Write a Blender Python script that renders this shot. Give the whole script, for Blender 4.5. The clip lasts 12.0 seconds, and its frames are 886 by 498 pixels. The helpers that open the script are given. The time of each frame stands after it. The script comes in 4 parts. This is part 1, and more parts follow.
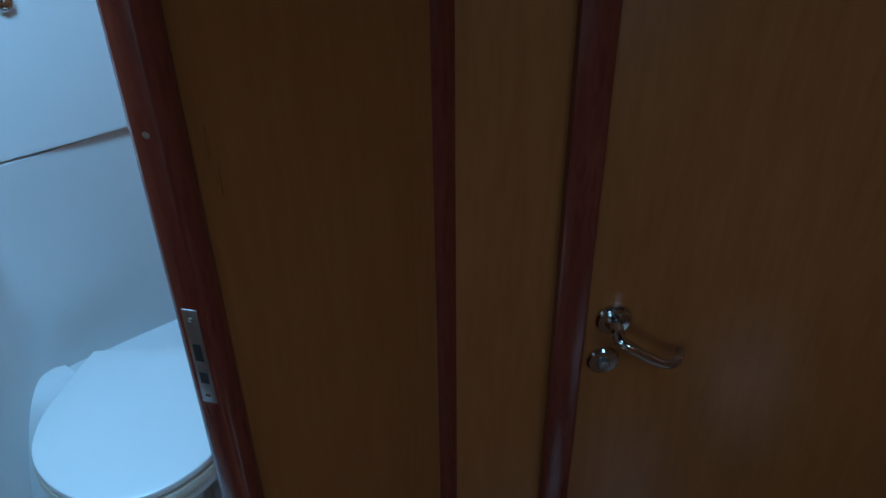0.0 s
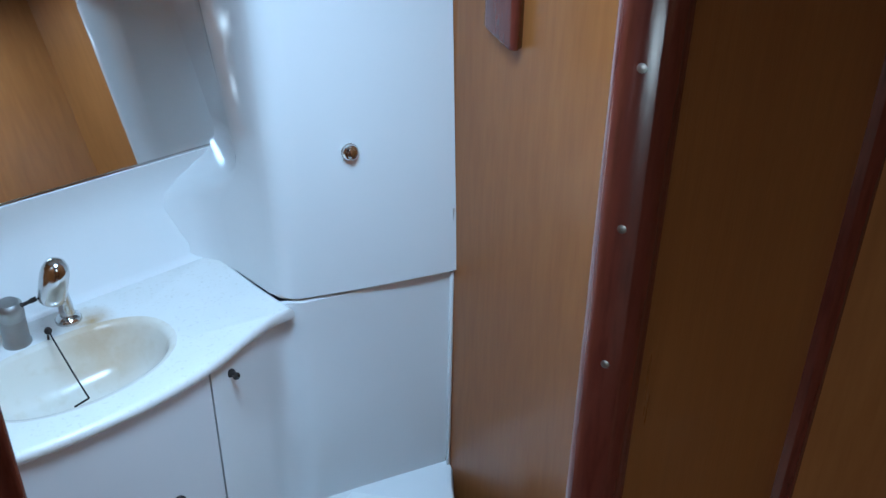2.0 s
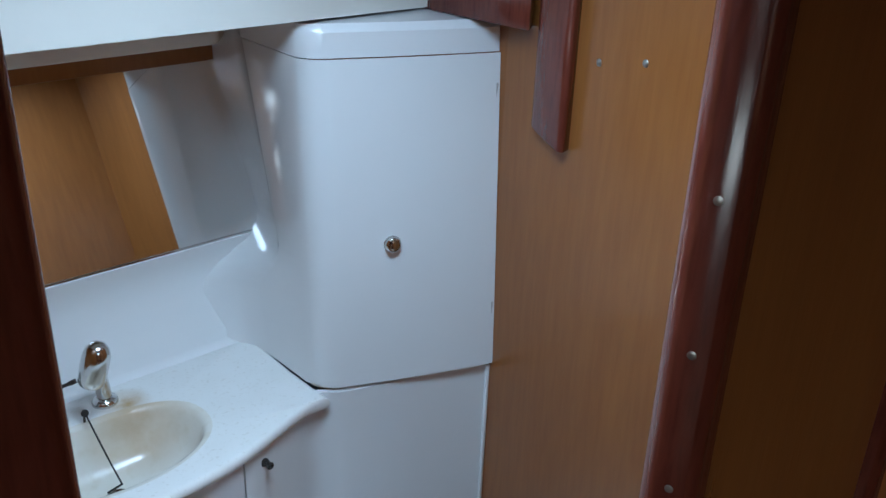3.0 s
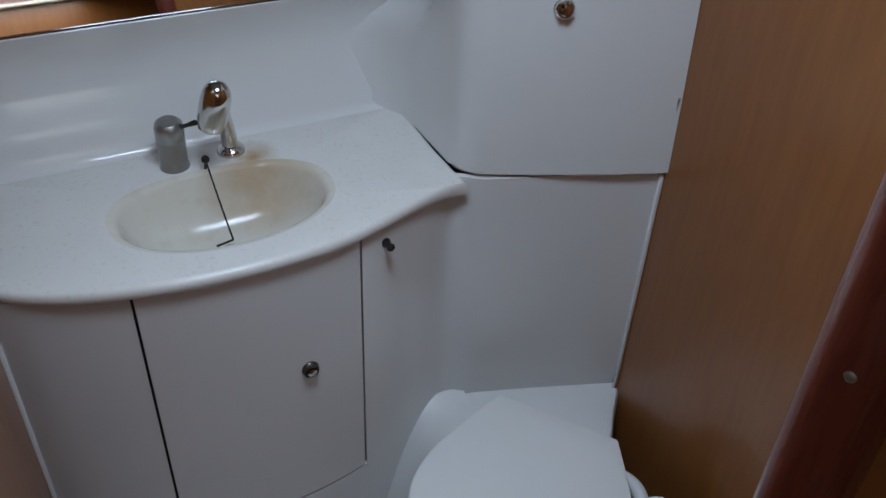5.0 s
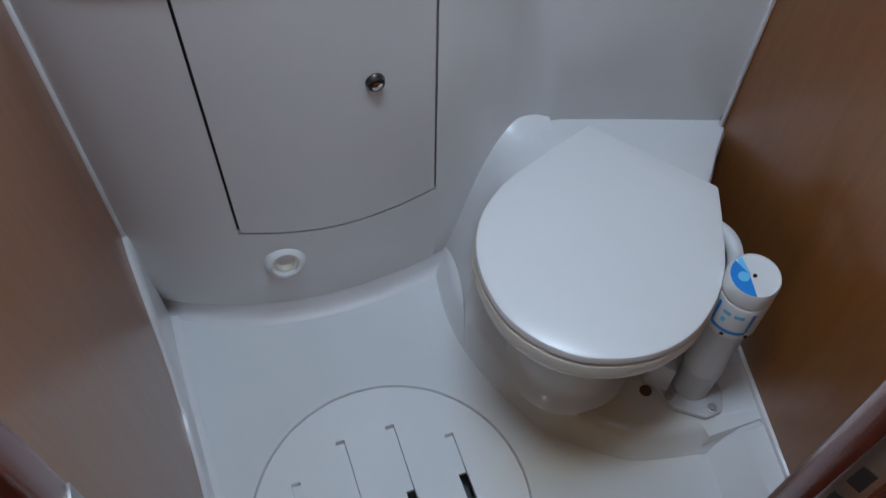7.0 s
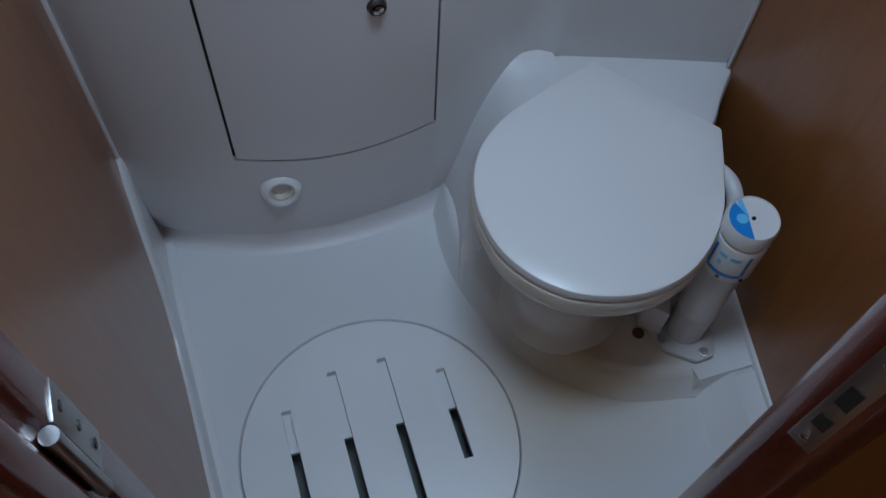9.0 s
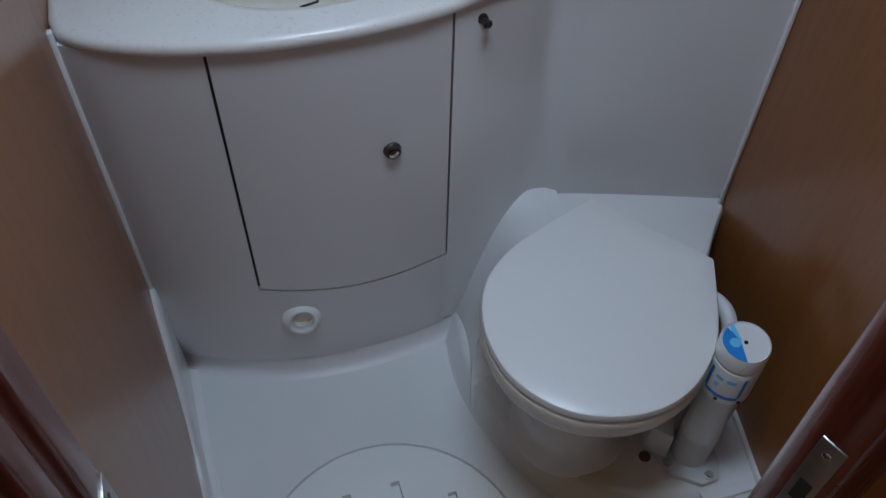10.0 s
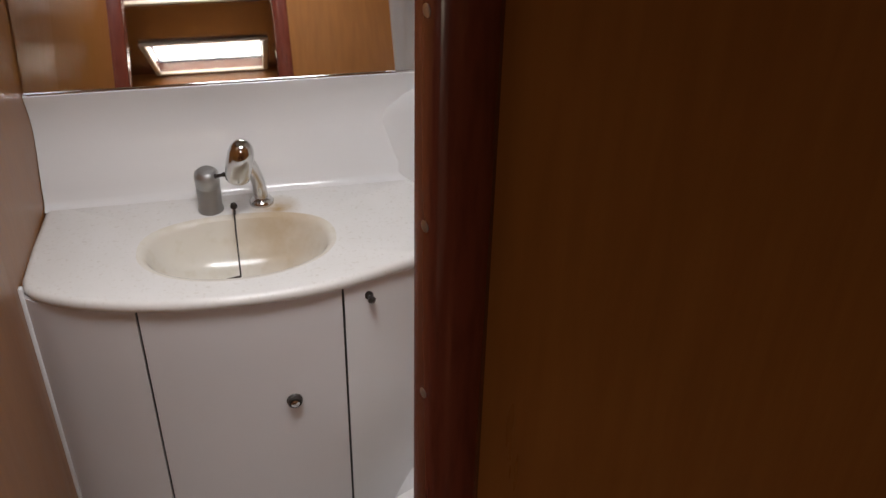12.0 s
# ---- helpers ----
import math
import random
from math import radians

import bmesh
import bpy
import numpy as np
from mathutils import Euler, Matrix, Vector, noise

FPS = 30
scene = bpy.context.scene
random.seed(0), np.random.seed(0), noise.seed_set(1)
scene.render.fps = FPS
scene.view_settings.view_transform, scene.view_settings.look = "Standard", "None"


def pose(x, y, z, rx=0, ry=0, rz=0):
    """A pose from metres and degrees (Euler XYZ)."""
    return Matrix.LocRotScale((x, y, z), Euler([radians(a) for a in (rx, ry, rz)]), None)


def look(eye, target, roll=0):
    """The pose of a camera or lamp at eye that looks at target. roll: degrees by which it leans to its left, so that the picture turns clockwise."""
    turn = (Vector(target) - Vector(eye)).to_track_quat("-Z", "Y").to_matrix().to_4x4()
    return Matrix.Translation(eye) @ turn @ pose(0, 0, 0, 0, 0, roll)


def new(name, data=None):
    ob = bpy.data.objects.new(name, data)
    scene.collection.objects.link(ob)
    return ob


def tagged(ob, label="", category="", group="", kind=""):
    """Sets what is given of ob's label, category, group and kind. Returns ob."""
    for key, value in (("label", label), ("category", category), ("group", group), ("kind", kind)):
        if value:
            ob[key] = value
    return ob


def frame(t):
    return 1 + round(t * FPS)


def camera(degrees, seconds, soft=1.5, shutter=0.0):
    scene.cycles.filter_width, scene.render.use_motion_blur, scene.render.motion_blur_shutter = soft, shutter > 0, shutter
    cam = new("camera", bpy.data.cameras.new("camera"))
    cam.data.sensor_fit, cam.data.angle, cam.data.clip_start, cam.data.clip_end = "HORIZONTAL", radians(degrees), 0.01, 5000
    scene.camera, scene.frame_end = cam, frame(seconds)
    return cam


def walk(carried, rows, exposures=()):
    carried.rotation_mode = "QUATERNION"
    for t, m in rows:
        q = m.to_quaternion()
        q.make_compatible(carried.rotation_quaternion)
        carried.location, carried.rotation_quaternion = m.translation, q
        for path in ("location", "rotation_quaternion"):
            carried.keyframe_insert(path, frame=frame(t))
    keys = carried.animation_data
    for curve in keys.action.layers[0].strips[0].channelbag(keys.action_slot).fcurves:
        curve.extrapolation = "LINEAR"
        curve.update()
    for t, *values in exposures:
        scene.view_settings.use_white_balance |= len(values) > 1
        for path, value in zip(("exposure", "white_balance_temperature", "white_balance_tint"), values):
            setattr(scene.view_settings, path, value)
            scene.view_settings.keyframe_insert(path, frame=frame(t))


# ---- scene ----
cam = camera(53.0, 12.0)
PATH = [
    (0, (0.312, 0.158, 1.540), (1.628, 1.068, 0.340), -0.9),
    (0.5, (0.266, 0.323, 1.561), (1.528, 1.239, 0.31), -1.5),
    (1, (0.224, 0.386, 1.55), (1.422, 1.444, 0.347), -2.1),
    (1.5, (0.222, 0.412, 1.574), (1.403, 1.599, 0.481), -1.0),
    (2, (0.222, 0.417, 1.595), (1.424, 1.682, 0.618), 0.8),
    (2.5, (0.201, 0.434, 1.621), (1.433, 1.754, 0.76), 2.2),
    (2.7, (0.192, 0.44, 1.63), (1.431, 1.78, 0.812), 1.9),
    (4.5, (0.343, 0.54, 1.528), (1.218, 1.951, 0.413), 2.4),
    (5, (0.38, 0.557, 1.488), (1.112, 1.958, 0.263), 2.7),
    (5.5, (0.407, 0.601, 1.461), (1.024, 1.956, 0.125), 1.4),
    (6, (0.419, 0.625, 1.423), (0.954, 1.912, -0.012), -0.4),
    (6.5, (0.423, 0.643, 1.394), (0.882, 1.82, -0.156), 1.3),
    (7, (0.446, 0.673, 1.371), (0.836, 1.708, -0.296), 1.8),
    (7.5, (0.471, 0.673, 1.344), (0.797, 1.591, -0.403), 1.8),
    (7.7, (0.467, 0.678, 1.34), (0.783, 1.539, -0.437), 2.8),
    (9.5, (0.444, 0.636, 1.362), (0.826, 1.681, -0.3), 3.3),
    (10, (0.438, 0.6, 1.415), (0.831, 1.792, -0.142), 1.7),
    (10.5, (0.427, 0.53, 1.455), (0.844, 1.891, 0.05), 0.3),
    (11, (0.431, 0.468, 1.458), (0.968, 1.951, 0.229), -1.0),
    (11.5, (0.516, 0.428, 1.52), (0.966, 1.975, 0.335), 2.2),
    (12, (0.633, 0.331, 1.546), (1.018, 1.97, 0.466), 1.3),
]
walk(cam, [(t, look(eye, target, roll)) for t, eye, target, roll in PATH],
     [(0.0, -0.42, 3850, -14), (0.5, -0.26, 3850, -14), (1.0, 0.12, 4200, -9), (1.5, 0.15, 4450, -5), (2.5, -0.12, 4850, -2), (4.5, -0.93, 5600, 6), (5.5, -0.88, 5850, 8), (6.5, -0.58, 5850, 8), (7.0, -0.52, 5700, 8), (7.5, -0.70, 5500, 7),
      (9.5, -1.02, 5300, 7), (10.5, -0.95, 6200, 11), (11.5, -0.68, 7000, 14), (12.0, -0.38, 7400, 18)])

# ---------------------------------------------------------------- world and light
world = bpy.data.worlds.new("world")
scene.world = world
world.use_nodes = True
wn = world.node_tree.nodes
sky = wn.new("ShaderNodeTexSky")
sky.sky_type, sky.sun_disc = "NISHITA", False
sky.sun_elevation, sky.sun_rotation = radians(71), radians(153)
world.node_tree.links.new(sky.outputs[0], wn["Background"].inputs[0])
wn["Background"].inputs[1].default_value = 0.12

sun = new("sun", bpy.data.lights.new("sun", "SUN"))
sun.data.energy, sun.data.angle, sun.data.color = 5.0, radians(1.0), (1.0, 0.95, 0.88)
sun.matrix_world = look((0.3, -0.6, 2.0), (0, 0, 0))


def window_light(name, centre, target, w, h, watts, colour, spread=180):
    lamp = new(name, bpy.data.lights.new(name, "AREA"))
    lamp.data.shape, lamp.data.size, lamp.data.size_y = "RECTANGLE", w, h
    lamp.data.energy, lamp.data.color, lamp.data.spread = watts, colour, radians(spread)
    lamp.matrix_world = look(centre, target)
    return lamp


# area lamps for daylight at the washroom roof hatch, hung under its pane, and the saloon's openings
window_light("hatch_daylight", (0.66, 1.12, 1.782), (0.66, 1.121, 0.0), 0.38, 0.26, 10.2, (0.78, 0.89, 1.0), 140)
# fill lamp in the added far hatch, brightens the saloon in the mirror
window_light("far_hatch_fill", (0.41, -1.88, 1.86), (0.41, -1.879, 0.0), 0.60, 0.66, 13.0, (1.0, 0.94, 0.82))
window_light("passage_hatch_daylight", (0.41, -0.45, 1.86), (0.41, -0.449, 0.0), 0.58, 0.38, 5.5, (1.0, 0.96, 0.88))
window_light("window_daylight", (-1.66, -0.35, 1.35), (0.4, 0.2, 0.9), 0.9, 0.30, 8.0, (1.0, 0.94, 0.82))


# ---------------------------------------------------------------- materials
def material(name, colour, rough=0.5, metal=0.0, second=None, scale=6.0, stretch=(1, 1, 1), amount=0.9, bump=0.0,
             bump_scale=60.0, rough_vary=0.1, coat=0.0, coords="Object", detail=6.0, fine=None, stain=None):
    """A procedural surface: two tones mixed by noise, uneven gloss and a fine relief."""
    m = bpy.data.materials.new(name)
    m.use_nodes = True
    n, l = m.node_tree.nodes, m.node_tree.links
    b = n["Principled BSDF"]
    tc, mp = n.new("ShaderNodeTexCoord"), n.new("ShaderNodeMapping")
    l.new(tc.outputs[coords], mp.inputs[0])
    mp.inputs["Scale"].default_value = stretch
    no = n.new("ShaderNodeTexNoise")
    no.inputs["Scale"].default_value, no.inputs["Detail"].default_value = scale, detail
    l.new(mp.outputs[0], no.inputs[0])
    ramp = n.new("ShaderNodeValToRGB")
    ramp.color_ramp.elements[0].position, ramp.color_ramp.elements[1].position = 0.5 - amount / 2, 0.5 + amount / 2
    ramp.color_ramp.elements[0].color, ramp.color_ramp.elements[1].color = (*colour, 1), (*(second or colour), 1)
    l.new(no.outputs[0], ramp.inputs[0])
    out = ramp.outputs[0]
    if fine:
        f = n.new("ShaderNodeTexNoise")
        f.inputs["Scale"].default_value, f.inputs["Detail"].default_value = fine[0], 3.0
        l.new(mp.outputs[0], f.inputs[0])
        fr = n.new("ShaderNodeValToRGB")
        fr.color_ramp.elements[0].position, fr.color_ramp.elements[1].position = fine[1], fine[2]
        fr.color_ramp.elements[0].color, fr.color_ramp.elements[1].color = (*fine[3], 1), (1, 1, 1, 1)
        l.new(f.outputs[0], fr.inputs[0])
        mx = n.new("ShaderNodeMixRGB")
        mx.blend_type, mx.inputs[0].default_value = "MULTIPLY", 1.0
        l.new(out, mx.inputs[1])
        l.new(fr.outputs[0], mx.inputs[2])
        out = mx.outputs[0]
    if stain:
        place, radius, tint, grain = stain
        dist = n.new("ShaderNodeVectorMath")
        dist.operation, dist.inputs[1].default_value = "DISTANCE", place
        l.new(mp.outputs[0], dist.inputs[0])
        fade = n.new("ShaderNodeMapRange")
        fade.inputs[1].default_value, fade.inputs[2].default_value, fade.inputs[4].default_value = radius, radius * 0.15, 1.5
        l.new(dist.outputs["Value"], fade.inputs[0])
        sn = n.new("ShaderNodeTexNoise")
        sn.inputs["Scale"].default_value, sn.inputs["Detail"].default_value = grain, 5.0
        l.new(mp.outputs[0], sn.inputs[0])
        mul = n.new("ShaderNodeMath")
        mul.operation, mul.use_clamp = "MULTIPLY", True
        l.new(fade.outputs[0], mul.inputs[0])
        l.new(sn.outputs[0], mul.inputs[1])
        mx = n.new("ShaderNodeMixRGB")
        l.new(mul.outputs[0], mx.inputs[0])
        l.new(out, mx.inputs[1])
        mx.inputs[2].default_value = (*tint, 1)
        out = mx.outputs[0]
    l.new(out, b.inputs["Base Color"])
    r = n.new("ShaderNodeMapRange")
    r.inputs[3].default_value, r.inputs[4].default_value = max(0.02, rough - rough_vary), min(1, rough + rough_vary)
    l.new(no.outputs[0], r.inputs[0])
    l.new(r.outputs[0], b.inputs["Roughness"])
    b.inputs["Metallic"].default_value = metal
    b.inputs["Coat Weight"].default_value = coat
    b.inputs["Coat Roughness"].default_value = 0.12
    if bump:
        bn = n.new("ShaderNodeTexNoise")
        bn.inputs["Scale"].default_value, bn.inputs["Detail"].default_value = bump_scale, 4.0
        l.new(mp.outputs[0], bn.inputs[0])
        bu = n.new("ShaderNodeBump")
        bu.inputs["Strength"].default_value, bu.inputs["Distance"].default_value = bump, 0.002
        l.new(bn.outputs[0], bu.inputs["Height"])
        l.new(bu.outputs[0], b.inputs["Normal"])
    return m


GELCOAT = material("white_gelcoat", (0.70, 0.69, 0.68), 0.13, second=(0.76, 0.755, 0.75), scale=3, rough_vary=0.02)
SATIN = material("white_satin_panel", (0.64, 0.62, 0.62), 0.42, second=(0.69, 0.67, 0.67), scale=4, rough_vary=0.02)
TRAY = material("tray_gelcoat", (0.66, 0.67, 0.67), 0.25, second=(0.74, 0.74, 0.735), scale=5, rough_vary=0.02,
                stain=((0.89, 1.14, -0.03), 0.24, (0.52, 0.42, 0.27), 5.0))
COUNTER = material("speckled_counter", (0.71, 0.69, 0.65), 0.24, second=(0.77, 0.755, 0.735), scale=16, bump=0.03,
                   fine=(150.0, 0.26, 0.42, (0.89, 0.87, 0.84)), rough_vary=0.02, stain=((0.655, 1.755, 0.735), 0.05, (0.42, 0.28, 0.13), 30.0))
BASIN = material("stained_basin", (0.72, 0.69, 0.63), 0.2, second=(0.67, 0.62, 0.52), scale=7, rough_vary=0.02,
                 fine=(40.0, 0.22, 0.48, (0.92, 0.89, 0.83)), stain=((0.665, 1.745, 0.70), 0.11, (0.42, 0.27, 0.12), 14.0))
WOOD = material("varnished_veneer", (0.224, 0.083, 0.019), 0.30, second=(0.286, 0.114, 0.028), scale=7, stretch=(4, 4, 0.45), bump=0.08,
                bump_scale=70, fine=(22.0, 0.30, 0.66, (0.87, 0.83, 0.78)), coat=0.09, rough_vary=0.05)
MAHOGANY = material("mahogany_trim", (0.095, 0.019, 0.012), 0.22, second=(0.140, 0.032, 0.018), scale=9, stretch=(4, 4, 0.5), bump=0.08,
                    bump_scale=80, coat=0.3, fine=(40.0, 0.30, 0.55, (0.75, 0.7, 0.7)))
CHROME = material("worn_chrome", (0.70, 0.69, 0.67), 0.12, 1.0, second=(0.52, 0.51, 0.50), scale=18, rough_vary=0.06)
DULL = material("limescaled_chrome", (0.46, 0.46, 0.45), 0.36, 0.9, second=(0.30, 0.30, 0.29), scale=26, rough_vary=0.12, bump=0.15, bump_scale=120)
STEEL = material("brushed_steel", (0.52, 0.51, 0.50), 0.35, 1.0, second=(0.40, 0.38, 0.36), scale=30)
PORCELAIN = material("white_porcelain", (0.74, 0.72, 0.68), 0.16, second=(0.70, 0.66, 0.59), scale=5, rough_vary=0.02)
LIDPLASTIC = material("white_lid_plastic", (0.77, 0.765, 0.75), 0.30, second=(0.72, 0.715, 0.70), scale=4, rough_vary=0.02)
SEATPLASTIC = material("aged_seat_plastic", (0.70, 0.66, 0.56), 0.34, second=(0.62, 0.57, 0.47), scale=8)
PUMPGREY = material("pump_plastic", (0.56, 0.55, 0.54), 0.4, second=(0.50, 0.49, 0.48), scale=10)
WHITEPLASTIC = material("white_plastic", (0.74, 0.74, 0.73), 0.35, second=(0.68, 0.68, 0.67), scale=10)
BLUE = material("label_blue", (0.03, 0.20, 0.62), 0.4, second=(0.03, 0.26, 0.70), scale=20)
PALEBLUE = material("label_pale_blue", (0.16, 0.52, 0.82), 0.4, second=(0.20, 0.58, 0.86), scale=20)
DARK = material("dark_gap", (0.015, 0.014, 0.013), 0.7, second=(0.03, 0.028, 0.025), scale=30)
BRONZE = material("dark_bronze_knob", (0.035, 0.030, 0.027), 0.25, 0.6, second=(0.09, 0.08, 0.075), scale=60)
RUST = material("rusty_hole", (0.16, 0.07, 0.02), 0.7, second=(0.07, 0.035, 0.015), scale=60)
SUMP_GREY = material("dark_sump_grey", (0.16, 0.18, 0.17), 0.12, second=(0.22, 0.235, 0.22), scale=12)
LINER = material("cream_headliner", (0.70, 0.67, 0.60), 0.55, second=(0.75, 0.72, 0.65), scale=8, bump=0.1, bump_scale=90)
CUSHION = material("cream_cushion", (0.58, 0.52, 0.40), 0.8, second=(0.66, 0.60, 0.48), scale=14, bump=0.25, bump_scale=160)
SOLE = material("teak_sole", (0.10, 0.042, 0.020), 0.14, second=(0.15, 0.068, 0.030), scale=6, stretch=(0.6, 6, 1), bump=0.1)
MIRROR = material("mirror_glass", (0.86, 0.87, 0.87), 0.02, 1.0, second=(0.84, 0.85, 0.85), scale=5, rough_vary=0.0)
GLASS = bpy.data.materials.new("window_glass")
GLASS.use_nodes = True
GLASS.node_tree.nodes["Principled BSDF"].inputs["Transmission Weight"].default_value = 1.0
GLASS.node_tree.nodes["Principled BSDF"].inputs["Roughness"].default_value = 0.02


# ---------------------------------------------------------------- mesh helpers
def part(name, bm, mat, parent=None, label="", smooth=True, bevel=0.0):
    """Links a bmesh as one mesh object, under a thing or a part when one is given."""
    bmesh.ops.recalc_face_normals(bm, faces=bm.faces)
    if bevel:
        sharp = [e for e in bm.edges if len(e.link_faces) == 2 and e.calc_face_angle(0) > 0.6]
        bmesh.ops.bevel(bm, geom=sharp, offset=bevel, segments=2, profile=0.5, affect="EDGES", clamp_overlap=True)
    me = bpy.data.meshes.new(name)
    bm.to_mesh(me)
    bm.free()
    me.materials.append(mat)
    if smooth:
        me.shade_smooth()
        me.set_sharp_from_angle(angle=radians(38))
    ob = new(name, me)
    if parent:
        ob.parent = parent
    if label:
        ob["label"] = label
    return ob


def thing(name, label, category, group=""):
    return tagged(new(name), label, category, group)


def setting(ob, label="", category=""):
    return tagged(ob, label, category, kind="structure")


def box(x0, x1, y0, y1, z0, z1, bm=None):
    bm = bm or bmesh.new()
    m = Matrix.Translation(((x0 + x1) / 2, (y0 + y1) / 2, (z0 + z1) / 2)) @ Matrix.Diagonal((x1 - x0, y1 - y0, z1 - z0, 1))
    bmesh.ops.create_cube(bm, size=1, matrix=m)
    return bm


def prism(outline, z0, z1, bm=None):
    """An upright prism on a plan outline."""
    bm = bm or bmesh.new()
    low = [bm.verts.new((x, y, z0)) for x, y in outline]
    top = [bm.verts.new((x, y, z1)) for x, y in outline]
    k = len(outline)
    for i in range(k):
        bm.faces.new((low[i], low[(i + 1) % k], top[(i + 1) % k], top[i]))
    bm.faces.new(top)
    bm.faces.new(low[::-1])
    return bm


def slab(p, q, thick, z0, z1, bm=None):
    """An upright board whose seen face runs from p to q; the thickness lies on the left of that way."""
    d = (Vector(q) - Vector(p)).normalized()
    n = Vector((-d.y, d.x)) * thick
    return prism([p, q, (q[0] + n.x, q[1] + n.y), (p[0] + n.x, p[1] + n.y)], z0, z1, bm)


def loft(rings, bm=None, closed=True, cap=(False, False)):
    bm = bm or bmesh.new()
    rows = [[bm.verts.new(p) for p in ring] for ring in rings]
    k = len(rows[0])
    for a, b in zip(rows, rows[1:]):
        for i in range(k if closed else k - 1):
            j = (i + 1) % k
            bm.faces.new((a[i], a[j], b[j], b[i]))
    if cap[0]:
        bm.faces.new(rows[0][::-1])
    if cap[1]:
        bm.faces.new(rows[-1])
    return bm


def lathe(profile, m=None, seg=32, bm=None, cap=(True, True)):
    """Turns (radius, height) pairs round the z axis, then moves it by m."""
    m = m or Matrix()
    rings = [[m @ Vector((r * math.cos(2 * math.pi * i / seg), r * math.sin(2 * math.pi * i / seg), h)) for i in range(seg)] for r, h in profile]
    return loft(rings, bm, True, cap)


def facing(place, normal):
    """A pose at place whose z axis points along normal."""
    return Matrix.Translation(place) @ Vector(normal).to_track_quat("Z", "Y").to_matrix().to_4x4()


def tube(points, radius, seg=12, bm=None, steps=6):
    """A round tube along a smooth line through the points."""
    pts = [Vector(p) for p in points]
    line = []
    for i in range(len(pts) - 1):
        a, b, c, d = pts[max(i - 1, 0)], pts[i], pts[i + 1], pts[min(i + 2, len(pts) - 1)]
        for s in range(steps):
            t = s / steps
            line.append(0.5 * (2 * b + (c - a) * t + (2 * a - 5 * b + 4 * c - d) * t * t + (3 * b - a - 3 * c + d) * t ** 3))
    line.append(pts[-1])
    rings, up = [], None
    for i, p in enumerate(line):
        way = (line[min(i + 1, len(line) - 1)] - line[max(i - 1, 0)]).normalized()
        side = (up or Vector((0.31, 0.17, 0.93))).cross(way).normalized() if up is None else (up - way * up.dot(way)).normalized()
        up = side
        other = way.cross(side)
        r = radius[min(i * len(radius) // len(line), len(radius) - 1)] if isinstance(radius, (list, tuple)) else radius
        rings.append([p + (side * math.cos(2 * math.pi * k / seg) + other * math.sin(2 * math.pi * k / seg)) * r for k in range(seg)])
    return loft(rings, bm, True, (True, True))


def smooth_line(points, steps=8):
    """A smooth plan line through the points."""
    out, pts = [], [Vector(p) for p in points]
    for i in range(len(pts) - 1):
        a, b, c, d = pts[max(i - 1, 0)], pts[i], pts[i + 1], pts[min(i + 2, len(pts) - 1)]
        for s in range(steps):
            t = s / steps
            out.append(0.5 * (2 * b + (c - a) * t + (2 * a - 5 * b + 4 * c - d) * t * t + (3 * b - a - 3 * c + d) * t ** 3))
    return out + [pts[-1]]


# ---------------------------------------------------------------- the room
FLOOR, PLATFORM, COUNTER_Z, SHELF = -0.06, 0.0, 0.735, 0.25
LEFT_BACK, LEFT_FRONT = (0.254, 2.06), (0.270, 0.90)
RIGHT_BACK, RIGHT_FRONT = (1.240, 2.06), (1.118, 0.79)
RIGHT_TURN = (1.238, 1.46)

bm = prism([LEFT_FRONT, (0.2465, 1.545), LEFT_BACK, (0.205, 2.06), (0.205, 0.90)], -0.16, 1.80)
setting(part("wall_left", bm, WOOD, smooth=False), "varnished wood veneer wall of the washroom", "wall")
bm = prism([RIGHT_FRONT, (1.235, 0.79), (1.30, 1.46), (1.30, 2.06), RIGHT_BACK, RIGHT_TURN], -0.16, 1.80)
setting(part("wall_right", bm, WOOD, smooth=False), "varnished wood veneer wall beside the toilet", "wall")
bm = box(0.19, 1.32, 2.05, 2.10, -0.16, 1.80)
setting(part("wall_back", bm, GELCOAT, smooth=False), "white moulded wall behind the washbasin", "wall")

# front wall on both sides of the doorway, and above it
bm = prism([(0.757, 0.742), (1.160, 0.748), (1.330, 0.79), (1.330, 0.83), (0.757, 0.778)], -0.20, 1.80)
setting(part("wall_front", bm, WOOD, smooth=False), "dark wood veneer partition beside the washroom doorway", "wall")
bm = slab((-1.70, 1.31), (0.226, 0.870), 0.035, -0.20, 1.80)
setting(part("wall_front_left", bm, WOOD, smooth=False), "dark wood veneer partition of the saloon", "wall")
bm = prism([(0.236, 0.84), (0.757, 0.743), (0.757, 0.778), (0.25, 0.920)], 1.76, 1.80)
setting(part("wall_over_door", bm, WOOD, smooth=False), "wood panel above the washroom doorway", "wall")

# ceilings: high over the standing room, with a roof hatch opening, low under the side deck
HX0, HX1, HY0, HY1 = 0.46, 0.86, 0.98, 1.26
bm = bmesh.new()
for x0, x1, y0, y1 in ((0.19, HX0, 0.80, 1.60), (HX1, 1.32, 0.80, 1.60), (HX0, HX1, 0.80, HY0), (HX0, HX1, HY1, 1.60)):
    box(x0, x1, y0, y1, 1.78, 1.84, bm)
box(0.19, 1.32, 1.60, 1.655, 1.378, 1.84, bm)
box(0.19, 1.32, 1.655, 2.09, 1.378, 1.43, bm)
setting(part("ceiling", bm, LINER, smooth=False), "cream headliner under the side deck", "ceiling")

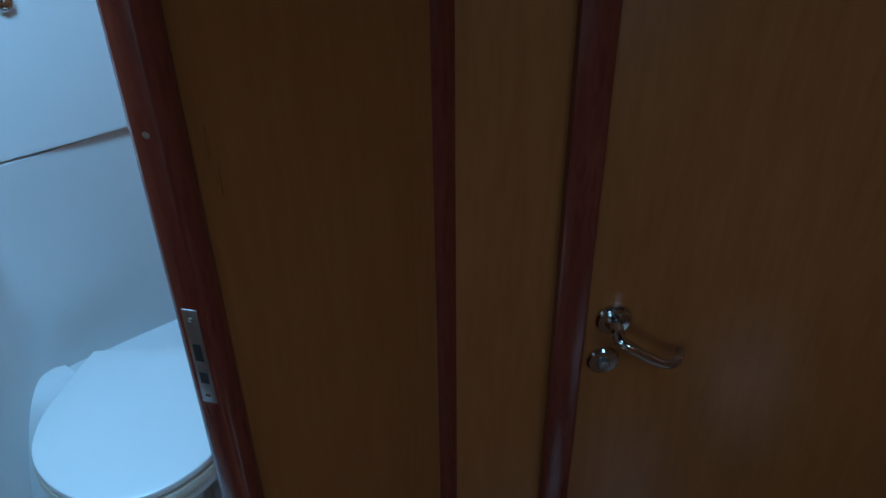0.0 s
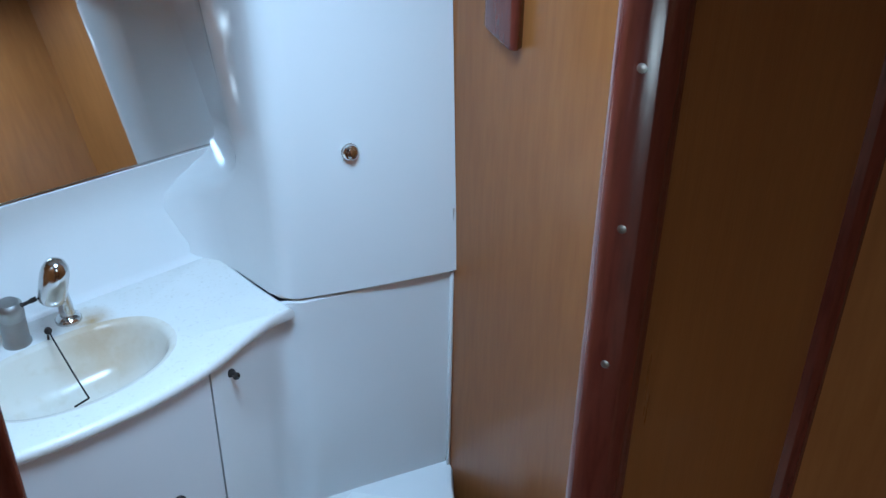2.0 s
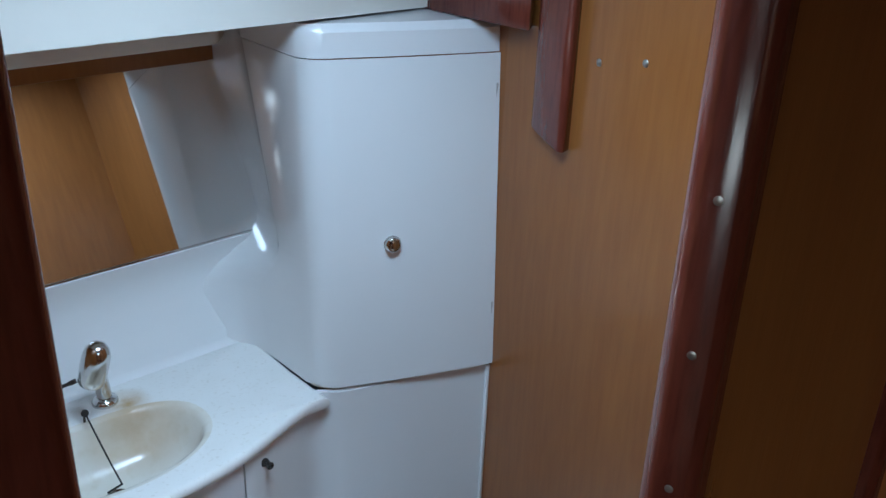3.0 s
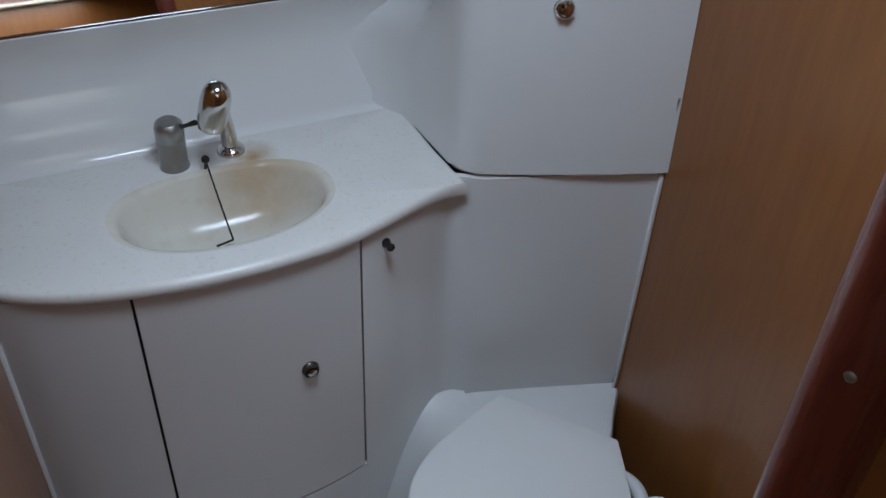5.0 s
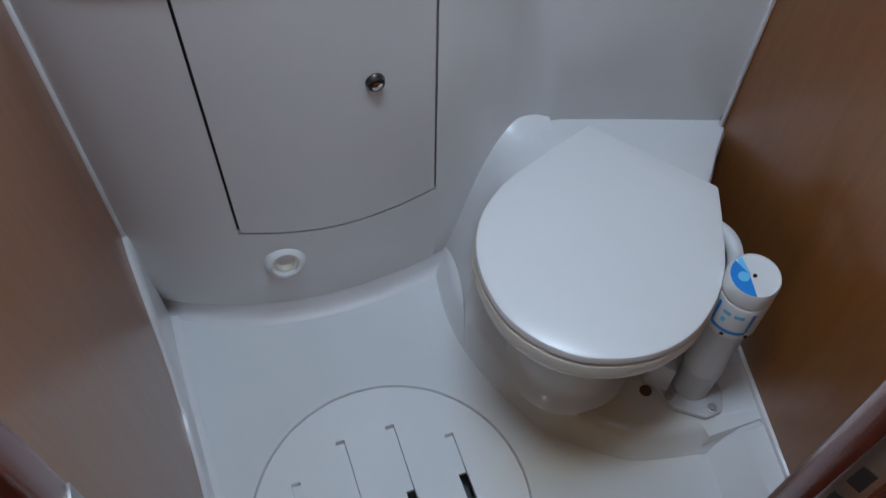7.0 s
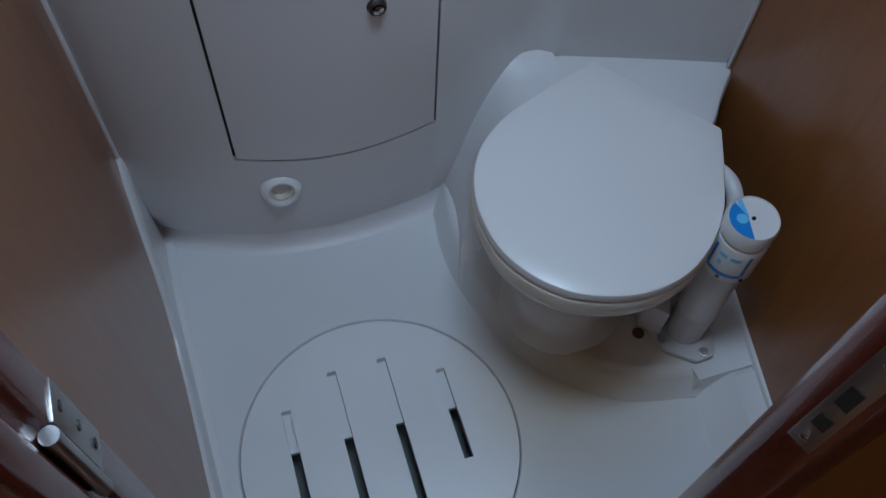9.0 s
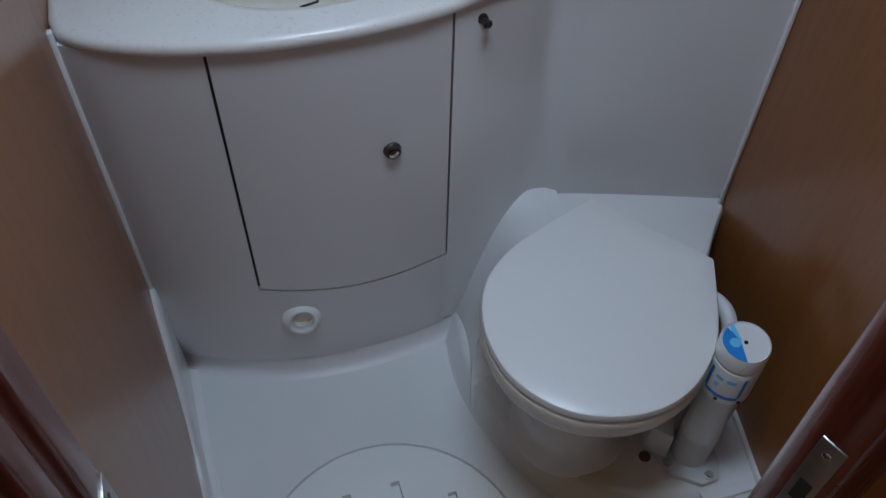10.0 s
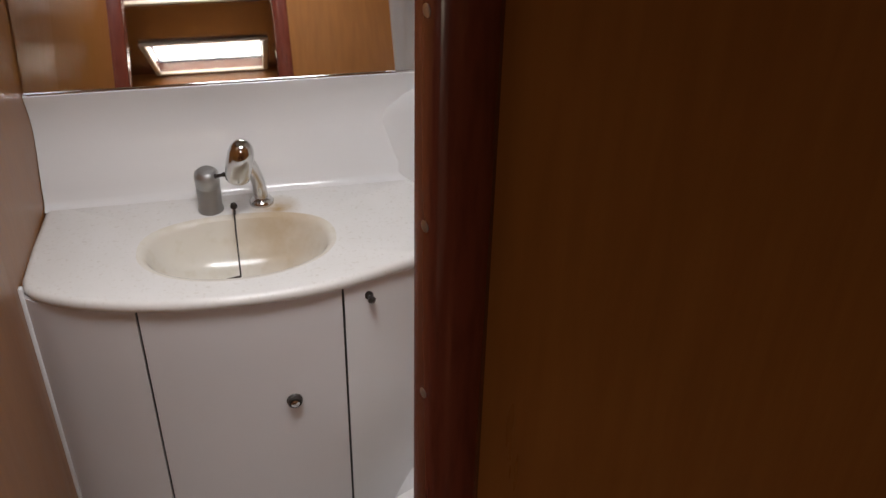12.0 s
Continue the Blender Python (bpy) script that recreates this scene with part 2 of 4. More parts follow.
# hatch out of view; its opaque pane is added to keep the sun out
hatch = thing("roof_hatch", "unseen roof hatch in the washroom ceiling, closed by an added white pane", "hatch")
part("pane", box(HX0, HX1, HY0, HY1, 1.815, 1.830), WHITEPLASTIC, hatch, "opaque white pane added to block the sun", bevel=0.002)
for x0, x1, y0, y1 in ((HX0 - 0.02, HX1 + 0.02, HY0 - 0.02, HY0), (HX0 - 0.02, HX1 + 0.02, HY1, HY1 + 0.02), (HX0 - 0.02, HX0, HY0, HY1), (HX1, HX1 + 0.02, HY0, HY1)):
    part("frame", box(x0, x1, y0, y1, 1.770, 1.7795), STEEL, hatch, bevel=0.002)

# the deep front of the headliner over the mirror, and the wood fillet beneath it
bm = prism([(0.262, 1.835), (0.925, 1.835), (0.965, 1.89), (0.965, 2.049), (0.262, 2.049)], 1.303, 1.378)
setting(part("deck_edge_trim", bm, LINER, bevel=0.008), "cream moulded edge of the headliner above the mirror", "trim")
bm = box(0.262, 0.985, 1.945, 2.047, 1.253, 1.3025)
setting(part("mirror_fillet", bm, WOOD, smooth=False), "wood fillet between mirror and headliner", "trim")
grille = thing("ceiling_vent", "small grey vent slot in the cream headliner edge", "vent")
part("backing", box(0.600, 0.650, 1.8315, 1.836, 1.336, 1.359), DARK, grille)
for k in range(4):
    part("slat", box(0.600, 0.650, 1.829, 1.8335, 1.3375 + 0.0055 * k, 1.3402 + 0.0052 * k), DULL, grille)

# ---------------------------------------------------------------- doorway posts
def post(name, corners, label):
    bm = prism(corners, -0.20, 1.80)
    return setting(part(name, bm, MAHOGANY, bevel=0.006), label, "door frame")


post("door_post", [(0.730, 0.782), (0.718, 0.768), (0.7165, 0.760), (0.7245, 0.738), (0.730, 0.733), (0.750, 0.733), (0.758, 0.738), (0.764, 0.782)],
     "dark red mahogany doorway post with rounded edges")
post("door_post", [(0.222, 0.826), (0.296, 0.822), (0.304, 0.828), (0.305, 0.852), (0.298, 0.858), (0.299, 0.866), (0.306, 0.872), (0.306, 0.902), (0.298, 0.912), (0.232, 0.940)],
     "dark red mahogany doorway post carrying the hinges")
bm = prism([(0.25, 0.826), (0.755, 0.735), (0.765, 0.782), (0.255, 0.930)], 1.70, 1.76)
setting(part("door_head", bm, MAHOGANY, bevel=0.006), "dark red mahogany doorway head", "door frame")
bm = prism([(0.28, 0.826), (0.724, 0.738), (0.724, 0.778), (0.285, 0.925)], -0.20, -0.055)
setting(part("door_sill", bm, MAHOGANY, bevel=0.006), "dark red mahogany doorway sill", "door frame")

for z in (1.410, 1.287, 1.163):
    s = thing("post_screw", "small steel screw head in the mahogany post", "screw", "screws of the doorway post")
    s.location = (0.7205, 0.7490, z)
    part("screw_head", lathe([(0.0036, -0.001), (0.0036, 0.0004), (0.0024, 0.0008)], facing((0, 0, 0), (-0.94, -0.34, 0)), 14), STEEL, s)
strike = thing("strike_plate", "worn steel lock strike plate screwed to the mahogany post", "lock plate")
def on_strike(bm):
    bm.transform(Matrix.Translation((0.7210, 0.7490, 0.900)) @ Matrix.Rotation(radians(20), 4, "Z"))
    return bm


part("plate", on_strike(box(-0.0016, 0.002, -0.0085, 0.0085, -0.066, 0.066)), STEEL, strike, bevel=0.0008)
part("latch_hole", on_strike(box(-0.0022, -0.0014, -0.0045, 0.0045, -0.004, 0.020)), DARK, strike)
part("latch_hole", on_strike(box(-0.0022, -0.0014, -0.0045, 0.0045, -0.036, -0.020)), DARK, strike)
for z in (-0.054, 0.054):
    part("screw", on_strike(lathe([(0.003, 0), (0.003, 0.0012), (0.0018, 0.0018)], facing((-0.0014, 0, z), (-1, 0, 0)), 12)), CHROME, strike)

# ---------------------------------------------------------------- wash tray, platform and moulded cabinet front
FRONT = smooth_line([(0.246, 1.578), (0.30, 1.548), (0.43, 1.511), (0.58, 1.497), (0.743, 1.513), (0.85, 1.548), (0.902, 1.571), (0.925, 1.575), (0.943, 1.568), (0.962, 1.553), (0.990, 1.543), (1.10, 1.507), (1.240, 1.458)], 8)


def front_y(x):
    for a, b in zip(FRONT, FRONT[1:]):
        if a.x <= x <= b.x:
            return a.y + (b.y - a.y) * (x - a.x) / (b.x - a.x)
    return FRONT[-1].y


CX, CY, CR = 0.535, 1.100, 0.225
STEP = smooth_line([(0.756, 1.545), (0.739, 1.44), (0.744, 1.35), (0.773, 1.255), (0.822, 1.160), (0.915, 1.075), (1.000, 1.043), (1.16, 1.02)], 8)
tray_out = [(0.262, 0.98), (0.240, 1.70)] + [(0.29 + 0.05 * k, 1.70 if k < 5 else 1.59) for k in range(10)] + [(p.x, p.y) for p in STEP] + [(1.16, 0.775), (0.75, 0.775), (0.28, 0.90)]


def ray_out(outline, c, a):
    """The distance from c to the outline along the angle a."""
    d, best = Vector((math.cos(a), math.sin(a))), None
    for i in range(len(outline)):
        p, q = Vector(outline[i]) - Vector(c), Vector(outline[(i + 1) % len(outline)]) - Vector(c)
        e = q - p
        den = d.x * e.y - d.y * e.x
        if abs(den) < 1e-9:
            continue
        t, s = (p.x * e.y - p.y * e.x) / den, (p.x * d.y - p.y * d.x) / den
        if t > 0 and -1e-6 <= s <= 1 + 1e-6 and (best is None or t > best):
            best = t
    return best or 0.3


angles = sorted([2 * math.pi * k / 128 for k in range(128)] + [math.atan2(y - CY, x - CX) % (2 * math.pi) for x, y in tray_out[:2] + tray_out[-3:]])
outer = [ray_out(tray_out, (CX, CY), a) for a in angles]
rings = [[(CX + r * math.cos(a), CY + r * math.sin(a), FLOOR) for a, r in zip(angles, outer)]]
for r, dz in ((CR + 0.010, 0.0), (CR + 0.007, 0.002), (CR + 0.004, 0.002), (CR + 0.002, -0.001), (CR + 0.0015, -0.014)):
    rings.append([(CX + r * math.cos(a), CY + r * math.sin(a), FLOOR + dz) for a in angles])
floor = setting(part("floor", loft(rings), TRAY), "white glossy moulded shower tray floor", "floor")
# mottled dark grey for the wall and bottom of the sump
setting(part("tray_sump", lathe([(CR + 0.006, FLOOR - 0.012), (CR + 0.004, FLOOR - 0.075), (0.0, FLOOR - 0.08)], pose(CX, CY, 0), 48, cap=(False, False)), SUMP_GREY), "dark grey sump under the slotted cover", "drain")
setting(part("subfloor", box(0.19, 1.30, 0.83, 1.94, -0.19, -0.155), GELCOAT), "white moulded base under the tray", "floor")

# slotted round cover over the sump
cover = thing("drain_cover", "round white slotted shower drain cover set into the tray", "drain cover")
SLOTS = [(0.400, 1.042, 1.2025), (0.488, 0.998, 1.249), (0.575, 0.998, 1.249), (0.666, 1.042, 1.2025)]
SW = 0.0076
cz = FLOOR + 0.0015
bm = bmesh.new()


def arc(x, sign):
    return CY + sign * math.sqrt(max(CR * CR - (x - CX) ** 2, 0.0))


xs = [CX - CR * math.cos(math.pi * k / 24) for k in range(25)] + [sx + s * SW for sx, _, _ in SLOTS for s in (-1, 1)]
xs = sorted(set(round(x, 5) for x in xs))
levels = [None, SLOTS[1][1], SLOTS[0][1], SLOTS[0][2], SLOTS[1][2], None]
grid = []
for x in xs:
    lo, hi = arc(x, -1), arc(x, 1)
    ys = [lo] + [min(max(y, lo), hi) for y in levels[1:-1]] + [hi]
    grid.append([bm.verts.new((x, y, cz)) for y in ys])
for i in range(len(xs) - 1):
    mid = (xs[i] + xs[i + 1]) / 2
    for k in range(5):
        opened = any(abs(mid - sx) < SW and ((k in (1, 2, 3)) if n in (1, 2) else k == 2) for n, (sx, _, _) in enumerate(SLOTS))
        if not opened:
            bm.faces.new((grid[i][k], grid[i + 1][k], grid[i + 1][k + 1], grid[i][k + 1]))
for sx, y0, y1 in SLOTS:
    hole = [(sx - SW, y0), (sx + SW, y0), (sx + SW, y1), (sx - SW, y1)]
    loft([[(x, y, cz) for x, y in hole], [(x, y, cz - 0.016) for x, y in hole]], bm)
loft([[(CX + CR * math.cos(a), CY + CR * math.sin(a), cz) for a in angles], [(CX + CR * math.cos(a), CY + CR * math.sin(a), cz - 0.016) for a in angles]], bm)
bmesh.ops.remove_doubles(bm, verts=bm.verts, dist=1e-5)
bmesh.ops.dissolve_degenerate(bm, edges=bm.edges, dist=1e-6)
part("disc", bm, TRAY, cover, smooth=False)
part("rim_ledge", prism([(CX + (CR - 0.002) * math.cos(math.pi * k / 40), 1.135 + 0.9 * (CR - 0.035) * math.sin(math.pi * k / 40)) for k in range(41)], cz - 0.026, cz - 0.0165), TRAY, cover)

# moulded lip between the tray and the wood wall
LIP = [(0.2700, 0.915), (0.2645, 1.10), (0.2580, 1.25), (0.2530, 1.36), (0.2500, 1.41), (0.2490, 1.45), (0.2480, 1.50), (0.2475, 1.545), (0.2475, 1.575)]
LIPZ = [-0.030, -0.030, -0.028, -0.012, 0.018, 0.062, 0.128, 0.185, 0.215]
rings = []
for (x, y), z in zip(LIP, LIPZ):
    rings.append([(x - 0.006, y, z + 0.004), (x + 0.005, y, z + 0.004), (x + 0.008, y, z - 0.003), (x + 0.010, y, max(FLOOR + 0.016, z - 0.04)), (x + 0.013, y, FLOOR + 0.008), (x + 0.020, y, FLOOR + 0.0055), (x + 0.024, y, FLOOR + 0.003), (x + 0.028, y, FLOOR - 0.0006), (x + 0.028, y, FLOOR - 0.03), (x - 0.006, y, FLOOR - 0.03)])
setting(part("tray_lip", loft(rings, cap=(True, True)), GELCOAT), "white moulded lip where the tray meets the wood wall", "trim")

# vanity cabinet: bowed moulded front with a door
vanity = thing("vanity_cabinet", "white bowed moulded washbasin cabinet with one door", "cabinet")
D0, D1, DZ0, DZ1 = 0.424, 0.744, 0.228, 0.712
SEAM = 0.0032


def shell(x0, x1, z0, z1, off, n=18, thick=0.012, cove=False, zlow=None):
    """A piece of the bowed front, off metres proud; zlow bends its foot along x."""
    xs = [x0 + (x1 - x0) * k / n for k in range(n + 1)]
    rows = [z0 + (z1 - z0) * k / 32 for k in range(33)]
    front, back = [], []
    for zi, z in enumerate(rows):
        ring = []
        for x in xs:
            zz = z if zlow is None else z + (zlow(x) - z0) * (1 - zi / 32)
            y = front_y(x) - off
            if cove and zz < 0.10:
                y += (0.030 + 0.018 * max(0.0, (0.42 - x) / 0.16)) * ((0.10 - zz) / 0.16) ** 2
            if x > 0.945 and zz < 0.305:
                y += 0.009 * min(1.0, (0.305 - zz) / 0.055) ** 2 * min(1.0, (x - 0.945) / 0.03)
            ring.append((x, y, zz))
        front.append(ring)
    b = loft(front, None, False)
    geo = bmesh.ops.extrude_face_region(b, geom=b.faces[:])
    bmesh.ops.translate(b, vec=(0, thick, 0), verts=[v for v in geo["geom"] if isinstance(v, bmesh.types.BMVert)])
    return b


def door_foot(x):
    t = (x - D0) / (D1 - D0)
    return 0.228 - 0.017 * t - 0.018 * math.sin(math.pi * t)


cove = []
for k in range(61):
    x = 0.240 + 0.55 * k / 60
    y = front_y(max(x, 0.247)) + 0.018 * max(0.0, (0.42 - x) / 0.16)
    cove.append([(x, y + 0.016, FLOOR + 0.040), (x, y + 0.0125, FLOOR + 0.030), (x, y + 0.011, FLOOR + 0.018), (x, y + 0.006, FLOOR + 0.007), (x, y - 0.001, FLOOR + 0.0026), (x, y - 0.008, FLOOR + 0.0004)])
setting(part("tray_cove", loft(cove, None, False), SATIN), "white moulded cove where the tray meets the cabinet", "trim")

part("side_panel", shell(0.2475, D0 - SEAM, FLOOR - 0.01, 0.715, 0.0, 10, cove=True), SATIN, vanity)
# gelcoat, paler than the left panel's satin, stands in for stronger light here
part("side_panel", shell(D1 + SEAM, 1.2355, FLOOR - 0.01, 0.7345, 0.0, 44, cove=True), GELCOAT, vanity, "white moulded panel running on behind the toilet")
part("edge_strip", box(1.2300, 1.2365, 1.4525, 1.4595, SHELF, 0.735), GELCOAT, vanity, "thin white edge strip against the wood", bevel=0.0015)
b = shell(D0 - SEAM, D1 + SEAM, FLOOR - 0.01, 0.25, 0.0, 18, cove=True)
for v in b.verts:
    top = door_foot(min(max(v.co.x, D0), D1)) - 0.006
    v.co.z = FLOOR - 0.01 + (v.co.z - FLOOR + 0.01) * (top - FLOOR + 0.01) / (0.25 - FLOOR + 0.01)
part("kick_panel", b, SATIN, vanity)
vdoor = part("door", shell(D0 + 0.001, D1 - 0.001, DZ0, DZ1, 0.001, 20, 0.014, zlow=door_foot), SATIN, vanity, "flush bowed white cabinet door")
part("door_gap", shell(D0 - 0.006, D1 + 0.006, 0.20, 0.716, -0.010, 12, 0.004), DARK, vanity, "dark gap behind the door")
part("edge_strip", box(0.2462, 0.2530, 1.5705, 1.5815, 0.19, 0.735), GELCOAT, vanity, "thin white edge strip against the wood", bevel=0.002)


def push_knob(parent, place, normal, mat=BRONZE, r=0.0125):
    k = part("knob", lathe([(r * 1.08, -0.001), (r * 1.12, 0.002), (r, 0.004), (r * 0.98, 0.008), (r * 0.8, 0.0105), (r * 0.78, 0.0085), (0.0, 0.008)], facing(place, normal), 28), mat, parent, "round push-button knob")
    part("button", lathe([(r * 0.62, 0.007), (r * 0.6, 0.0115), (r * 0.4, 0.013), (0, 0.0133)], facing(place, normal), 20), CHROME, k)
    return k


push_knob(vdoor, (0.652, front_y(0.652) - 0.001, 0.499), (0.03, -1, 0))
hook = thing("towel_hook", "small dark knob hook under the counter edge", "hook")
part("hook_plate", lathe([(0.008, 0), (0.008, 0.003), (0.004, 0.004)], facing((0.789, front_y(0.789), 0.684), (-0.2, -1, 0)), 18), BRONZE, hook)
part("hook_knob", lathe([(0.0035, 0.002), (0.003, 0.007), (0.0062, 0.010), (0.007, 0.014), (0.005, 0.017), (0, 0.018)], facing((0.789, front_y(0.789), 0.684), (0.25, -1, -0.15)), 18), BRONZE, hook)

# skin fitting low on the cabinet front
vent = thing("drain_fitting", "round white plastic through fitting on the cabinet foot", "drain fitting")
vm = facing((0.481, front_y(0.481) + 0.001, 0.133), (-0.05, -1, 0.25))
part("collar", lathe([(0.034, -0.008), (0.034, 0.004), (0.031, 0.011), (0.024, 0.015), (0.0205, 0.014), (0.020, 0.002)], vm, 36, cap=(False, False)), WHITEPLASTIC, vent)
part("insert", lathe([(0.0202, 0.003), (0.0190, 0.0085), (0.0150, 0.0085), (0.0140, -0.004)], vm, 30, cap=(False, False)), SEATPLASTIC, vent)
part("plug_face", lathe([(0.0190, -0.003), (0.0, -0.003)], vm, 24, cap=(False, True)), PUMPGREY, vent)

# moulded platform round the toilet
bm = bmesh.new()
plat_rings = []
for off, z in ((0.0, FLOOR - 0.01), (0.0, FLOOR + 0.001), (0.006, FLOOR + 0.008), (0.018, PLATFORM - 0.012), (0.028, PLATFORM - 0.002), (0.042, PLATFORM)):
    ring = []
    for i, p in enumerate(STEP):
        a, c = STEP[max(i - 1, 0)], STEP[min(i + 1, len(STEP) - 1)]
        d = (c - a).normalized()
        ring.append((p.x - d.y * off, p.y + d.x * off, z))
    plat_rings.append(ring)
plat_rings.append([(1.0 + 0.2 * (i / len(STEP)), 1.40, PLATFORM) for i in range(len(STEP))])
loft(plat_rings, bm, False)
prism([(1.06, 1.04), (1.20, 1.04), (1.235, 1.46), (1.0, 1.46)], PLATFORM - 0.05, PLATFORM - 0.001, bm)
platform = setting(part("toilet_platform", bm, TRAY), "white moulded step carrying the toilet", "platform")

# shelf behind the bowl and the swept fairing that runs down beside it
sh = [(0.935, 1.466), (0.955, 1.464), (0.985, 1.455), (1.05, 1.400), (1.10, 1.352), (1.140, 1.342), (1.166, 1.362), (1.200, 1.405), (1.238, 1.446)]
sh = [(p.x, p.y) for p in smooth_line(sh, 5)]
rings = [[(x, front_y(min(x, 1.238)) + 0.030, SHELF) for x, y in sh]]
for dy, dz in ((0.018, 0.0), (0.006, -0.003), (0.0, -0.010), (-0.004, -0.05), (-0.006, -0.27)):
    rings.append([(x, y + dy, SHELF + dz) for x, y in sh])
setting(part("niche_shelf", loft(rings, None, False), GELCOAT), "white moulded shelf behind the toilet", "shelf")
ridge = [(0.960, 1.562, 0.262), (0.915, 1.574, 0.256), (0.872, 1.562, 0.236), (0.836, 1.550, 0.185), (0.806, 1.540, 0.115), (0.782, 1.536, 0.03), (0.768, 1.536, -0.065)]
toe = [(0.960, 1.475, 0.250), (0.900, 1.470, 0.246), (0.852, 1.462, 0.212), (0.812, 1.446, 0.140), (0.782, 1.420, 0.065), (0.760, 1.385, 0.012), (0.746, 1.345, -0.058)]
ridge, toe = smooth_line(ridge, 5), smooth_line(toe, 5)
rings = []
for k in range(9):
    t = k / 8
    rings.append([tuple(a.lerp(c, t) + Vector((0.35, 0.2, -1)) * 0.020 * math.sin(math.pi * t) * (0.4 + 0.6 * i / len(ridge))) for i, (a, c) in enumerate(zip(ridge, toe))])
rings.append([(c.x + 0.040, c.y - 0.022, max(c.z - 0.030, -0.010)) for c in toe])
rings.append([(c.x + 0.085, c.y - 0.055, max(c.z * 0.55 - 0.020, -0.010)) for c in toe])
rings.append([(c.x + 0.150, c.y - 0.090, max(c.z * 0.30 - 0.020, -0.010)) for c in toe])
setting(part("niche_fairing", loft(rings, None, False), GELCOAT), "white swept moulding beside the toilet", "trim")

# box step in the corner by the doorway
bm = loft([[(1.030, 0.785, FLOOR - 0.012), (1.092, 0.785, -0.002), (1.15, 0.785, 0.0), (1.15, 0.785, -0.10)],
           [(1.044, 0.95, FLOOR - 0.012), (1.106, 0.95, -0.002), (1.17, 0.95, 0.0), (1.17, 0.95, -0.10)],
           [(1.056, 1.028, FLOOR - 0.012), (1.118, 1.028, -0.002), (1.18, 1.028, 0.0), (1.18, 1.028, -0.10)],
           [(1.075, 1.065, FLOOR - 0.02), (1.125, 1.060, -0.03), (1.18, 1.060, -0.03), (1.18, 1.060, -0.10)]], None, True, (True, True))
setting(part("corner_step", bm, GELCOAT), "white moulded sloping corner of the tray", "trim")
bm = prism([(1.226, 1.45), (1.240, 1.45), (1.140, 0.80), (1.116, 0.80)], PLATFORM - 0.02, PLATFORM + 0.012)
setting(part("corner_lip", bm, GELCOAT, bevel=0.003), "white lip of the tray at the wood wall", "trim")

# ---------------------------------------------------------------- counter with moulded basin
edge_line = smooth_line([(0.2465, 1.606), (0.256, 1.576), (0.292, 1.546), (0.370, 1.514), (0.476, 1.491), (0.578, 1.484), (0.660, 1.488), (0.726, 1.498), (0.790, 1.516), (0.845, 1.536), (0.890, 1.550), (0.920, 1.553), (0.940, 1.552)], 5)
outline = [(0.2535, 1.842), (0.2465, 1.70)] + [(p.x, p.y) for p in edge_line] + [(0.938, 1.60), (0.936, 1.668), (0.940, 1.842)]
BX, BY, BA, BB = 0.585, 1.644, 0.154, 0.098
keys = [math.atan2(y - BY, x - BX) % (2 * math.pi) for x, y in outline]
angs = sorted(set([round(a, 5) for a in keys] + [round(2 * math.pi * k / 96, 5) for k in range(96)]))


def basin_r(a):
    c, s = abs(math.cos(a)) / BA, abs(math.sin(a)) / (BB * (0.90 if math.sin(a) > 0 else 1.0))
    p = 2.6 if math.sin(a) > 0 else 2.1
    return (c ** p + s ** p) ** (-1 / p)


def counter_ring(f, z):
    return [(BX + f(a) * math.cos(a), BY + f(a) * math.sin(a), z) for a in angs]


out = {a: ray_out(outline, (BX, BY), a) for a in angs}
worktop = thing("washbasin_counter", "speckled cream-white moulded washbasin counter with bowed edge", "counter")
rings = [counter_ring(lambda a: basin_r(a) + 0.02, COUNTER_Z - 0.022), counter_ring(lambda a: out[a] - 0.007, COUNTER_Z - 0.022), counter_ring(lambda a: out[a] - 0.002, COUNTER_Z - 0.018),
         counter_ring(lambda a: out[a], COUNTER_Z - 0.012), counter_ring(lambda a: out[a] - 0.001, COUNTER_Z - 0.0065), counter_ring(lambda a: out[a] - 0.005, COUNTER_Z - 0.002), counter_ring(lambda a: out[a] - 0.012, COUNTER_Z),
         counter_ring(lambda a: basin_r(a) + 0.012, COUNTER_Z)]
part("top", loft(rings), COUNTER, worktop)
rings = [counter_ring(lambda a: basin_r(a) + 0.012, COUNTER_Z), counter_ring(lambda a: basin_r(a) + 0.006, COUNTER_Z - 0.001)]
for f, dz in ((1.0, -0.004), (0.975, -0.010), (0.94, -0.020), (0.88, -0.042), (0.78, -0.064), (0.62, -0.080), (0.40, -0.090), (0.14, -0.094)):
    rings.append(counter_ring(lambda a, f=f: basin_r(a) * f, COUNTER_Z + dz))
basin = part("basin", loft(rings, cap=(False, True)), BASIN, worktop, "shallow oval basin with tan stains")
part("drain", lathe([(0.020, 0.0), (0.019, 0.002), (0.014, 0.001), (0.012, -0.002), (0, -0.002)], pose(BX, BY, COUNTER_Z - 0.0935), 28), CHROME, basin, "chrome drain ring")
# upstand behind the counter, leaning back under the mirror
sp = []
for y, z in ((1.812, COUNTER_Z - 0.002), (1.822, COUNTER_Z + 0.003), (1.829, COUNTER_Z + 0.012), (1.833, COUNTER_Z + 0.03), (1.848, 0.80), (1.864, 0.835), (1.872, 0.862), (1.872, 0.888), (1.866, 0.912), (1.858, 0.934), (1.90, 0.945)):
    sp.append([(0.252 + (1.03 - 0.252) * k / 20, y, z) for k in range(21)])
setting(part("splashback", loft(sp, None, False), GELCOAT), "glossy white splashback behind the washbasin", "wall")

